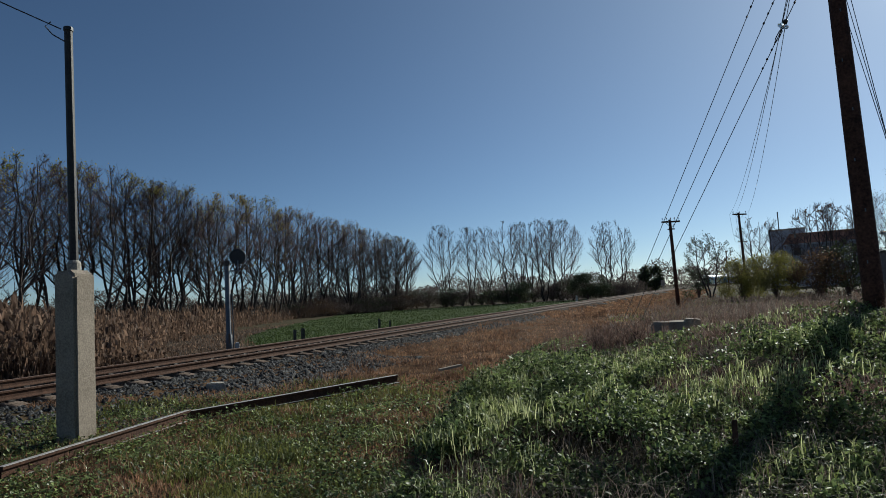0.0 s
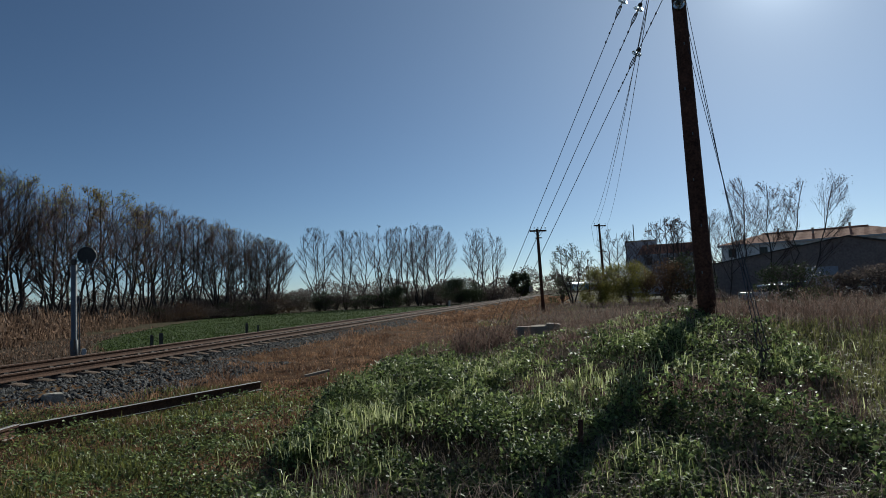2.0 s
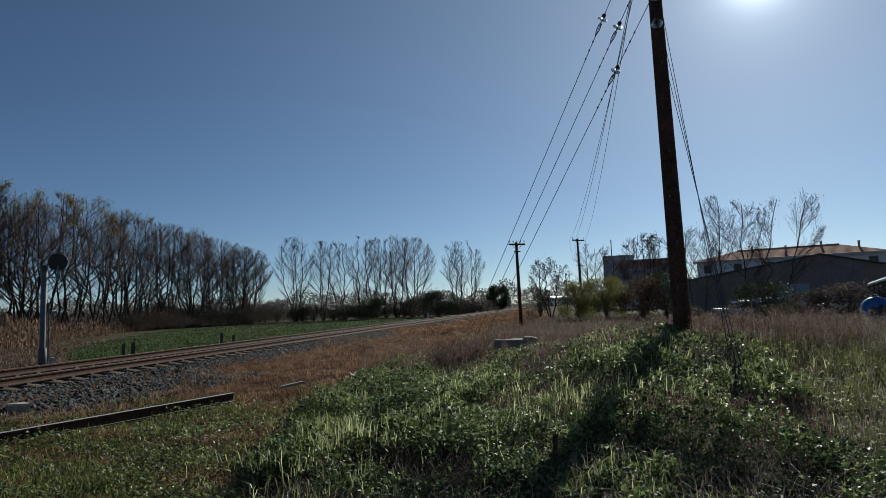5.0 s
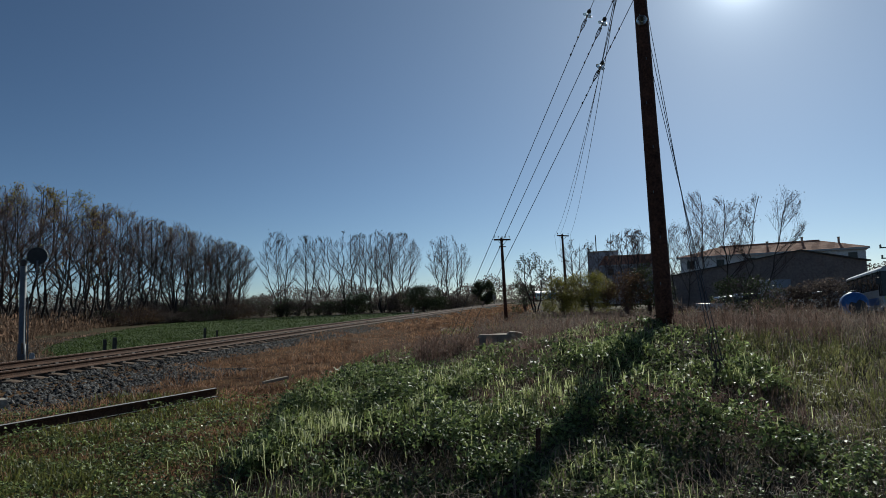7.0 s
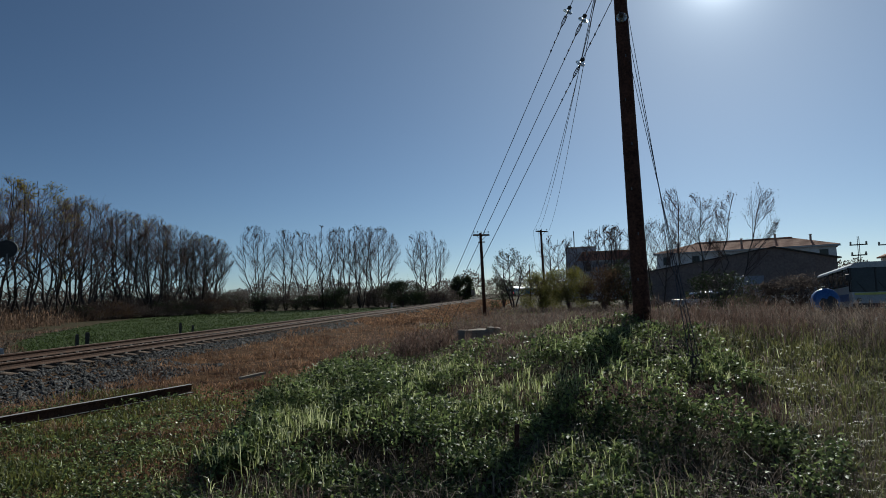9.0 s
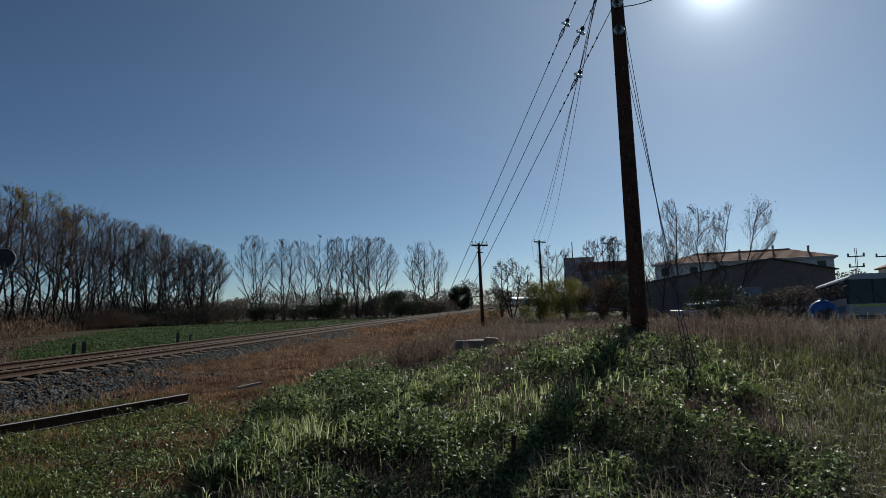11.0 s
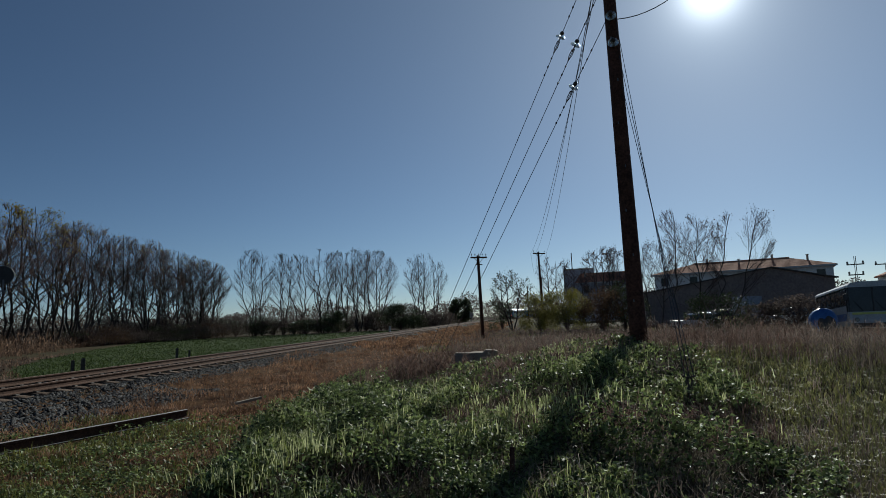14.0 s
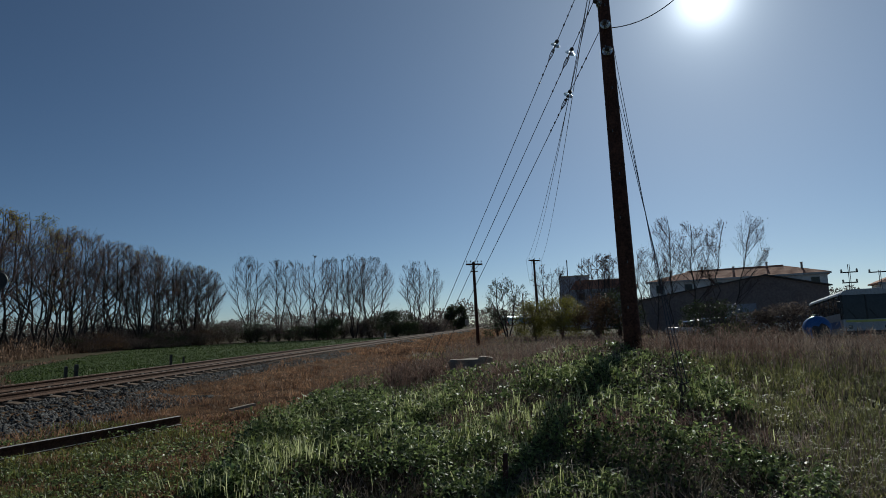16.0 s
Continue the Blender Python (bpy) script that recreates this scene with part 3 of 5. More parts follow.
# ---- railway signal ----
sig = thing("railway_signal", pose(-9.08, 26.47, gz(-9.08, 26.47) - 0.05, 0, 0, 20), "grey railway signal with a round black backboard seen from behind", "railway signal")
part("mast", lathe([(0.14, 0), (0.14, 0.9), (0.11, 0.92), (0.11, 3.72), (0.09, 3.78)], 16), "steel", sig, "", True)
part("mast_head", lathe([(0.11, 3.74), (0.12, 3.95), (0.05, 4.0)], 12), "darksteel", sig)
part("backboard", moved(lathe([(0.32, -0.03), (0.335, 0), (0.32, 0.03)], 28), Matrix.Translation((0.43, 0.0, 4.12)) @ Matrix.Rotation(radians(90), 4, "X")), "black", sig, "round matt black backboard")
part("lamp_housing", moved(lathe([(0.13, 0), (0.16, 0.05), (0.16, 0.3), (0.10, 0.38)], 16), Matrix.Translation((0.43, 0.04, 4.17)) @ Matrix.Rotation(radians(-90), 4, "X")), "black", sig)
part("bracket", join(box(0.1, -0.04, 3.5, 0.55, 0.04, 3.56, 0.01), box(0.40, -0.04, 3.5, 0.46, 0.04, 3.95, 0.01), tube([(0.1, 0, 3.25), (0.5, 0, 3.5)], 0.02, 6)), "steel", sig)
part("number_plate", box(-0.03, -0.2, 0.55, 0.03, -0.185, 0.95, 0.003), "sleeper", sig, "small pale plate")
part("ladder_rung", box(0.15, -0.03, 0.1, 0.19, 0.03, 2.6, 0.005), "steel", sig, "cable duct")


def short_post(x, y, tall, w, mat, label, z=None):
    ob = thing("marker_post", pose(x, y, gz(x, y) - 0.03, 0, 2, 25), label, "post", "short posts beside the track")
    part("shaft", box(-w / 2, -w / 2, 0, w / 2, w / 2, tall, w * 0.12), mat, ob)
    part("top_cap", box(-w * 0.42, -w * 0.42, tall - 0.01, w * 0.42, w * 0.42, tall + w * 0.2, w * 0.15), mat, ob)
    return ob


# ---- trees ----
def crown_radius(h):
    """Outline of a full-grown crown: share of its half width at the share h of its height."""
    if h < 0.6:
        k = max(0.0, (h - 0.04) / 0.56)
        return 0.10 + 0.90 * (k * k * (3 - 2 * k)) ** 0.8
    return math.sqrt(max(0.0, 1 - ((h - 0.6) / 0.41) ** 2))


def tree_mesh(seed, tall, wide, stems=4, base_r=0.16, boughs=9, forks=7, twigs=7, low=0.22, lean=(0.0, 0.0), leaf_rate=0.0, low_leaf=0.75, open_=0.6, cluster=(2, 5), fine=1.0):
    """Branches (verts, heavy tris, thin tris) and leaf places of a tree whose stems fan upwards into a rounded crown."""
    r = random.Random(seed)
    V, T, thin, tips = [], [], [], []

    def room(p):
        h = p.z / tall
        ax, ay = p.x - lean[0] * h, p.y - lean[1] * h
        return 0 <= h < 1.0 and math.hypot(ax, ay) < 0.02 + wide / 2 * crown_radius(h)

    def limb(pts, r0, r1, n, out):
        rings = []
        for i, q in enumerate(pts):
            d = (pts[min(i + 1, len(pts) - 1)] - pts[max(i - 1, 0)]).normalized()
            a = d.cross(Vector((0.31, 0.9, 0.12))).normalized()
            b = d.cross(a)
            rad = r0 + (r1 - r0) * i / (len(pts) - 1)
            rings.append(len(V))
            for j in range(n):
                V.append(q + (a * math.cos(2 * math.pi * j / n) + b * math.sin(2 * math.pi * j / n)) * rad)
        for i in range(len(pts) - 1):
            for j in range(n):
                a0, a1, b0, b1 = rings[i] + j, rings[i] + (j + 1) % n, rings[i + 1] + j, rings[i + 1] + (j + 1) % n
                out += [(a0, a1, b1), (a0, b1, b0)]

    def at(pts, k):
        i = min(int(k * (len(pts) - 1)), len(pts) - 2)
        return pts[i].lerp(pts[i + 1], k * (len(pts) - 1) - i), (pts[i + 1] - pts[i]).normalized()

    def grow(p, d, longest, steps, rise):
        """A curve from p that bends upwards and stops at the crown's outline."""
        pts, q, dd = [p.copy()], p.copy(), d.copy()
        for _ in range(steps):
            dd = (dd + Vector((r.gauss(0, 0.045), r.gauss(0, 0.045), r.gauss(0, 0.04) + rise))).normalized()
            q = q + dd * longest / steps
            if not room(q):
                break
            pts.append(q.copy())
        return pts if len(pts) > 1 else None

    def reach(p, d):
        k = 0.3
        while k < tall and room(p + d * k):
            k += 0.3
        return k

    turn0 = r.uniform(0, 6.28)
    for i in range(stems):
        a = turn0 + 2 * math.pi * i / stems + r.uniform(-0.4, 0.4)
        ht = tall * (r.uniform(0.86, 0.985) if stems > 1 else 0.97)
        off = wide / 2 * crown_radius(ht / tall) * (r.uniform(0.4, 0.95) if stems > 1 else 0.15)
        end = Vector((math.cos(a) * off + lean[0] * ht / tall, math.sin(a) * off + lean[1] * ht / tall, ht))
        foot = Vector((math.cos(a), math.sin(a), 0)) * (base_r * 1.3 if stems > 1 else 0)
        ctrl = foot.lerp(end, 0.45) + Vector((math.cos(a), math.sin(a), 0)) * wide * 0.14
        n0, stem = 9, []
        for j in range(n0 + 1):
            k = j / n0
            q = foot * (1 - k) ** 2 + ctrl * 2 * k * (1 - k) + end * k * k
            if 0 < j < n0:
                q += Vector((r.gauss(0, 0.012), r.gauss(0, 0.012), 0)) * tall
            stem.append(q)
        stem[0].z = -0.15
        r0 = base_r * r.uniform(0.75, 1.1)
        limb(stem, r0, 0.02, 6, T)
        for c in range(boughs):
            k = low + (0.96 - low) * (c + r.random()) / boughs
            p, d = at(stem, k)
            b = r.uniform(0, 6.28) if r.random() < 0.4 else a + r.gauss(0, 1.0)
            side = Vector((math.cos(b), math.sin(b), 0))
            nd = (d * (1 - open_) + side * open_ * r.uniform(0.8, 1.25) + Vector((0, 0, 0.12))).normalized()
            bough = grow(p, nd, min(reach(p, nd) * 1.05, tall * 0.5), 7, 0.035)
            if not bough:
                continue
            rb = max(0.018 * fine, r0 * (1 - k) * 0.55 + 0.012 * fine)
            limb(bough, rb, 0.012 * fine, 4, T)
            blen = sum((bough[j + 1] - bough[j]).length for j in range(len(bough) - 1))
            for f in range(forks):
                kk = 0.15 + 0.83 * (f + r.random()) / forks
                p2, d2 = at(bough, min(kk, 0.99))
                g = r.uniform(0, 6.28)
                s2 = Vector((math.cos(g), math.sin(g), 0.25))
                fork = grow(p2, (d2 * 0.62 + s2 * 0.42).normalized(), max(0.5, blen * r.uniform(0.3, 0.55)), 4, 0.03)
                if not fork:
                    continue
                limb(fork, max(0.013 * fine, rb * 0.5 * (1 - kk * 0.6)), 0.008 * fine, 3, thin)
                flen = (fork[-1] - fork[0]).length
                for w in range(twigs):
                    k3 = 0.1 + 0.9 * (w + r.random()) / twigs
                    p3, d3 = at(fork, min(k3, 0.995))
                    g = r.uniform(0, 6.28)
                    e = p3 + (d3 * 0.7 + Vector((math.cos(g), math.sin(g), 0.35)) * 0.42).normalized() * max(0.3, flen * r.uniform(0.3, 0.6))
                    if room(e) or r.random() < 0.12:
                        limb([p3, e], 0.010 * fine, 0.006 * fine, 3, thin)
                        tips.append(e)
    L = []
    for p in tips:
        if r.random() < leaf_rate * (1.0 if p.z / tall > low_leaf else 0.08):
            for _ in range(r.randint(*cluster)):
                L.append([p.x + r.gauss(0, 0.13), p.y + r.gauss(0, 0.13), p.z + r.gauss(0, 0.13)])
    return np.array([tuple(v) for v in V]), np.array(T), np.array(thin), np.array(L)


def tree(name, seed, m, label, group, leaf="leaf_olive", bark="bark", leaf_size=0.2, **kw):
    V, T, thin, L = tree_mesh(seed, **kw)
    ob = thing(name, m, label, "tree", group)
    used, inv = np.unique(T, return_inverse=True)
    part("trunk", tri_mesh("trunk", V[used], inv.reshape(-1, 3)), bark, ob)
    used, inv = np.unique(thin, return_inverse=True)
    tagged(part("branch_work", tri_mesh("branch_work", V[used], inv.reshape(-1, 3)), "twig", ob), "fine brown twigs", "", kind="stuff")
    if len(L):
        v, t = leaves(L, rng.uniform(0.6, 1.3, len(L)) * leaf_size, 1.4, 1.1)
        part("crown", tri_mesh("crown", v, t), leaf, ob, "sparse remaining autumn leaves")
    return ob


def polar(az, d, up=0.0, turn=0.0, k=1.0):
    x, y = d * math.sin(radians(az)), d * math.cos(radians(az))
    return Matrix.Translation((x, y, gz(x, y) + up)) @ Matrix.Rotation(radians(turn), 4, "Z") @ Matrix.Scale(k, 4)


poplar_kw = dict(tall=13.4, wide=8.4, stems=4, base_r=0.14, boughs=9, forks=7, twigs=6, low=0.2)
ROW = [(-38, 47), (-34.5, 50), (-31, 53), (-28, 55), (-25.6, 57), (-23.6, 59), (-20.6, 62), (-18.8, 65), (-16.8, 68.5), (-14.9, 72), (-13.2, 76.5), (-11.6, 81.5), (-10.0, 86.5), (-8.6, 91.5), (-7.2, 97), (-6.0, 103), (-5.0, 108.5), (-4.1, 113)]
LEAFY = (0.75, 0.45, 0.12, 0.6, 0.1, 0.3, 0.08)
kinds = []
rt = random.Random(3)
for i, (az, d) in enumerate(ROW):
    far = float(np.interp(az, [-12, -4], [1.28, 1.06]))
    full = (1.86 + 11.55 * far) / 13.4
    for rank in (0, 1):
        a, dd = az + rt.uniform(-0.5, 0.5) + (0.9 if rank else 0), d * far + rank * 4.5 + rt.uniform(-0.8, 0.8)
        k = full * rt.uniform(0.96, 1.03) * (0.9 if -22.5 < az < -19.5 else 1.0) * (1.02 if rank else 1.0)
        turn = rt.uniform(0, 360)
        n = len(kinds)
        if n < 7:
            kinds.append(tree("poplar_tree", 20 + n, polar(a, dd, 0, turn, k), "nearly bare poplar with grey branches and a few yellow leaves", "poplar row along the field", "leaf_yellow" if n % 2 == 0 else "leaf_olive", leaf_rate=LEAFY[n], leaf_size=0.13, low_leaf=0.86 - 0.12 * (n == 0), **dict(poplar_kw, stems=3 + n % 3, wide=7.8 + 0.6 * (n % 4))))
        else:
            src = kinds[rt.randrange(7)] if d < 75 else kinds[(2, 4, 6)[rt.randrange(3)]]
            copy_thing(src, polar(a, dd, 0, turn, k / src.scale.x))
MID = [(0.0, 16.0, 8.6, 4), (2.4, 15.6, 6.4, 3), (3.9, 15.6, 6.4, 3), (5.7, 16.1, 7.0, 3), (6.9, 16.0, 6.4, 3), (7.9, 15.9, 6.4, 3), (8.9, 16.2, 7.0, 3), (10.3, 15.8, 10.6, 5), (14.3, 14.6, 7.0, 3), (15.3, 14.6, 7.4, 3)]
for n, (az, h, wide, stems) in enumerate(MID):
    tree("poplar_tree", 60 + n, polar(az, 124 + rt.uniform(-3, 3), -0.1, rt.uniform(0, 360)), "tall bare poplar at the end of the field", "poplars behind the field", "leaf_dark", leaf_rate=0.3, leaf_size=0.13, low_leaf=0.93, **dict(poplar_kw, tall=h, wide=wide, stems=stems, base_r=0.15, boughs=11, forks=7, twigs=6, open_=0.5))
bare_kw = dict(base_r=0.10, boughs=7, forks=7, twigs=6, low=0.15)
tree("bare_tree", 81, polar(26.5, 105), "bare tree beside the grey building", "bare trees by the buildings", "leaf_brown", tall=11.4, wide=7.5, stems=5, leaf_rate=0.05, **bare_kw)
tree("bare_tree", 82, polar(28.6, 108), "small bare tree beside the grey building", "bare trees by the buildings", "leaf_brown", tall=9.2, wide=6.8, stems=4, leaf_rate=0.03, **bare_kw)
tree("bare_tree", 83, polar(30.6, 78), "bare tree rising over a dark bush", "bare trees by the buildings", "leaf_brown", tall=9.6, wide=6.4, stems=5, leaf_rate=0.05, **bare_kw)
tree("bare_tree", 84, polar(32.3, 80), "bare tree rising over a dark bush", "bare trees by the buildings", "leaf_brown", tall=9.9, wide=6.4, stems=4, leaf_rate=0.05, **bare_kw)
young_kw = dict(base_r=0.05, forks=8, twigs=7, low=0.28, open_=0.52, fine=0.55)
for n, (az, d, h, wide, stems, lean, lf) in enumerate(((36.5, 46, 8.6, 4.0, 1, (0.2, 0), 0.12), (37.9, 45, 7.9, 3.8, 1, (0.5, 0), 0.2), (39.9, 46, 8.4, 4.4, 2, (1.6, -1.2), 0.16), (34.9, 48, 6.6, 4.2, 2, (-0.3, 0.2), 0.08))):
    tree("young_tree", 90 + n, polar(az, d), "slender young tree with a few brown leaves", "young trees by the shed", "leaf_brown", tall=h, wide=wide, stems=stems, lean=lean, leaf_rate=lf, leaf_size=0.075, low_leaf=0.45, boughs=16 if stems == 1 else 11, **young_kw)


def bush(name, seed, m, wide, tall, leaf, label, group, count=2600, size=0.14, stems=26, airy=0.0):
    """A bush: stems fanning out from the base and an uneven cloud of leaf clumps."""
    r = np.random.default_rng(seed)
    ob = thing(name, m, label, "bush" if name != "conifer" else "tree", group)
    parts = []
    for _ in range(stems):
        a, k = r.uniform(0, 6.28), r.uniform(0.15, 1)
        e = Vector((math.cos(a) * wide / 2 * k, math.sin(a) * wide / 2 * k, tall * r.uniform(0.6, 1.02) * (1 - 0.35 * k * k)))
        parts.append(tube([(0, 0, -0.1), (e.x * 0.3, e.y * 0.3, e.z * 0.5), e], [0.03, 0.018, 0.006], 4))
        for _k in range(3):
            q = Vector((0, 0, 0)).lerp(e, r.uniform(0.5, 0.95)) + Vector((0, 0, 0.08 * e.z))
            parts.append(tube([q, q + Vector((r.normal(0, 0.12) * wide, r.normal(0, 0.12) * wide, r.uniform(0.08, 0.28) * tall))], [0.012, 0.005], 3))
    part("branch_work", join(*parts), "twig", ob)
    nc = 34
    a, k = r.uniform(0, 6.28, nc), np.sqrt(r.uniform(0, 1, nc))
    cz = r.uniform(0.12, 0.9, nc) * tall
    room = np.sqrt(np.clip(1 - (cz / tall - 0.35) ** 2 / 0.5, 0.05, 1))
    C = np.stack([np.cos(a) * k * wide / 2 * room, np.sin(a) * k * wide / 2 * room, cz], 1)
    pick = r.integers(0, nc, count)
    P = C[pick] + r.normal(0, 1, (count, 3)) * np.array([wide, wide, tall * 0.8]) * (0.09 + 0.05 * airy)
    bearing = np.arctan2(P[:, 1], P[:, 0])
    rim = 1 + 0.10 * np.sin(3 * bearing + seed) + 0.08 * np.sin(7 * bearing + 2 * seed) + r.normal(0, 0.05, count)
    inside = (np.hypot(P[:, 0], P[:, 1]) / (wide * 0.53)) ** 2 + (np.maximum(P[:, 2] / tall - 0.25, 0) / 0.78) ** 2 < rim
    P = P[inside & (P[:, 2] > 0.03)]
    v, t = leaves(P, r.uniform(0.6, 1.4, len(P)) * size, 1.5, 1.2)
    part("crown", tri_mesh("crown", v, t), leaf, ob)
    return ob


G1 = "bushes along the track"
bush("bush", 1, polar(12.6, 116), 7.6, 5.0, "leaf_dark", "dense dark rounded bush at the field's end", G1, 16000, 0.12)
bush("bush", 2, polar(6.6, 119), 5.5, 4.2, "leaf_dark", "dark bush under the poplars", G1, 9000, 0.11)
bush("bush", 3, polar(15.6, 122), 8, 3.6, "scrub", "brown leafless thicket under the poplars", G1, 3500, 0.09, 60, 0.3)
tree("small_tree", 97, polar(22.5, 74), "small dark green tree with an airy crown", "", "leaf_dark", tall=6.9, wide=5.2, stems=3, base_r=0.10, boughs=8, forks=5, twigs=5, low=0.2, leaf_rate=0.9, leaf_size=0.12, low_leaf=0.3, cluster=(3, 6))
bush("bush", 14, polar(21.6, 78), 3.6, 3.6, "leaf_dark", "low dark green shrub", G1, 1500, 0.15, 30, 0.3)
bush("bush", 5, polar(24.9, 63), 4.0, 4.0, "leaf_olive", "yellow-green autumn bush beside the line pole", G1, 15000, 0.075)
bush("bush", 6, polar(27.3, 62), 5.0, 4.2, "leaf_olive", "yellow-green autumn bush beside the line pole", G1, 18000, 0.075)
bush("bush", 7, polar(30.3, 60), 4.6, 4.2, "leaf_brown", "dark brown thicket beside yellow bushes", G1, 3000, 0.14)
bush("bush", 8, polar(32.2, 62), 4.6, 4.6, "leaf_dark", "dark thicket beside the utility pole", G1, 3000, 0.14)
bush("bush", 9, polar(39.6, 43), 4.4, 2.9, "leaf_dark", "dark bush in front of the shed", G1, 4500, 0.09)
bush("bush", 10, polar(42.4, 52), 4.0, 2.0, "scrub", "low brown thicket by the shed", G1, 1800, 0.13)
bush("bush", 15, polar(45.2, 52), 5.0, 2.6, "scrub", "tangled brown thicket by the shed", G1, 2600, 0.13)
bush("conifer", 11, polar(18.0, 168), 6.5, 7.2, "leaf_dark", "dark dense evergreen beside the track", "", 22000, 0.2)
hr = random.Random(5)
for i in range(26):
    az = -11 + 27 * i / 25 + hr.uniform(-0.4, 0.4)
    d = 120 + 6 * hr.random() + (0 if az > -3 else (az + 3) * 2.2)
    bush("hedge_bush", 200 + i, polar(az, d), hr.uniform(6, 9), hr.uniform(2.6, 4.4), ("scrub", "scrub", "leaf_dark")[i % 3], "low bare brown scrub at the foot of poplars", "scrub under the poplars", 3000, 0.15, 40, 0.1)
for i in range(22):
    az = -36 + 32 * i / 21
    bush("hedge_bush", 240 + i, polar(az, 66 + 2.1 * i + hr.uniform(-2, 2)), hr.uniform(7, 10), hr.uniform(1.7, 3.2), ("scrub", "leaf_brown", "scrub", "scrub", "leaf_dark")[i % 5], "low bare brown scrub at the foot of poplars", "scrub under the poplars", 2600, 0.11, 40, 0.1)

for i in range(17):
    az = -37 + 34 * i / 16
    bush("hedge_bush", 270 + i, polar(az, 78 + 3.3 * i), hr.uniform(7, 10), hr.uniform(3.0, 4.6), ("scrub", "scrub", "leaf_brown")[i % 3], "bare thicket behind the poplar row", "scrub under the poplars", 2600, 0.13, 40, 0.1)


def far_woods():
    """Low woods along the horizon, too far to tell apart."""
    n = 60000
    az = rng.uniform(-0.85, 1.05, n)
    d = rng.uniform(270, 340, n)
    top_ = 8.5 + 1.6 * np.sin(az * 23) + 2.0 * np.sin(az * 61 + 1) + 1.2 * np.sin(az * 140)
    z = rng.uniform(0, 1, n) ** 0.9 * np.clip(top_, 3, 16)
    v, t = leaves(np.stack([d * np.sin(az), d * np.cos(az), z], 1), rng.uniform(0.5, 0.9, n), 1.6, 1.0)
    return tri_mesh("far_woods", v, t)


tagged(part("far_woods", far_woods(), "scrub"), "distant low brownish woods along the horizon", "woods", kind="stuff")


# ---- buildings, vehicles ----
M.update({
    "grey_wall": shader("grey_render", (0.24, 0.25, 0.29), (0.36, 0.37, 0.42), 0.5, 0.9, 0, 0.2),
    "white_wall": shader("white_render", (0.52, 0.52, 0.52), (0.74, 0.74, 0.73), 0.6, 0.9, 0, 0.2),
    "brown_wall": shader("grey_brown_cladding", (0.15, 0.11, 0.10), (0.26, 0.205, 0.185), 0.8, 0.85, 0, 0.3),
    "tile": shader("terracotta_tiles", (0.24, 0.10, 0.06), (0.46, 0.23, 0.15), 0.7, 0.9, 0, 0.3, obj=0.12, spec=0.05),
    "pane": shader("dark_window_glass", (0.012, 0.014, 0.018), (0.03, 0.034, 0.04), 2, 0.12, 0, 0.0, spec=0.25),
    "busglass": glass("vehicle_glass", (0.10, 0.12, 0.13), 0.03, 0.55),
    "white_paint": shader("white_vehicle_paint", (0.27, 0.28, 0.29), (0.46, 0.46, 0.46), 2, 0.35, 0, 0.05),
    "blue_paint": shader("blue_vehicle_paint", (0.02, 0.07, 0.22), (0.04, 0.13, 0.36), 2, 0.35, 0, 0.05),
    "teal_paint": shader("blue_train_paint", (0.015, 0.10, 0.20), (0.03, 0.17, 0.32), 1.2, 0.4, 0, 0.05),
    "graffiti": shader("sprayed_graffiti", (0.30, 0.10, 0.16), (0.16, 0.17, 0.30), 0.7, 0.5, 0, 0.05, fine=3),
    "graffiti_green": shader("green_graffiti", (0.05, 0.12, 0.06), (0.22, 0.26, 0.16), 1.0, 0.5, 0, 0.05, fine=3),
    "silver": shader("silver_roof_paint", (0.34, 0.35, 0.36), (0.56, 0.56, 0.56), 1.5, 0.45, 0.2, 0.1),
    "rubber": shader("tyre_rubber", (0.012, 0.012, 0.012), (0.03, 0.03, 0.03), 8, 0.85, 0, 0.3),
    "red_lamp": lamp_glow("red_tail_lamp", (0.9, 0.05, 0.08), 3.0),
    "yellow_paint": shader("lime_yellow_paint", (0.42, 0.42, 0.08), (0.6, 0.6, 0.14), 2, 0.4, 0, 0.05),
})


def window(parent, m, w, h):
    """A window in a wall: frame standing proud, pane set back, sill."""
    ob = part("window", moved(join(box(-w / 2 - 0.06, -0.05, -0.06, -w / 2, 0.04, h + 0.06), box(w / 2, -0.05, -0.06, w / 2 + 0.06, 0.04, h + 0.06), box(-w / 2, -0.05, h, w / 2, 0.04, h + 0.06), box(-w / 2, -0.05, -0.06, w / 2, 0.04, 0)), m), "white_paint", parent)
    part("pane", moved(box(-w / 2, -0.02, 0, w / 2, -0.005, h), m), "pane", ob)
    part("sill", moved(box(-w / 2 - 0.1, -0.14, -0.11, w / 2 + 0.1, -0.05, -0.065), m), "concrete", ob)


def facing(a, b, z=0.0):
    """Pose at a whose x axis runs to b, so that -y looks at the open field."""
    return Matrix.Translation((a[0], a[1], z)) @ Matrix.Rotation(math.atan2(b[1] - a[1], b[0] - a[0]), 4, "Z")


def span(a, b):
    return math.hypot(b[0] - a[0], b[1] - a[1])


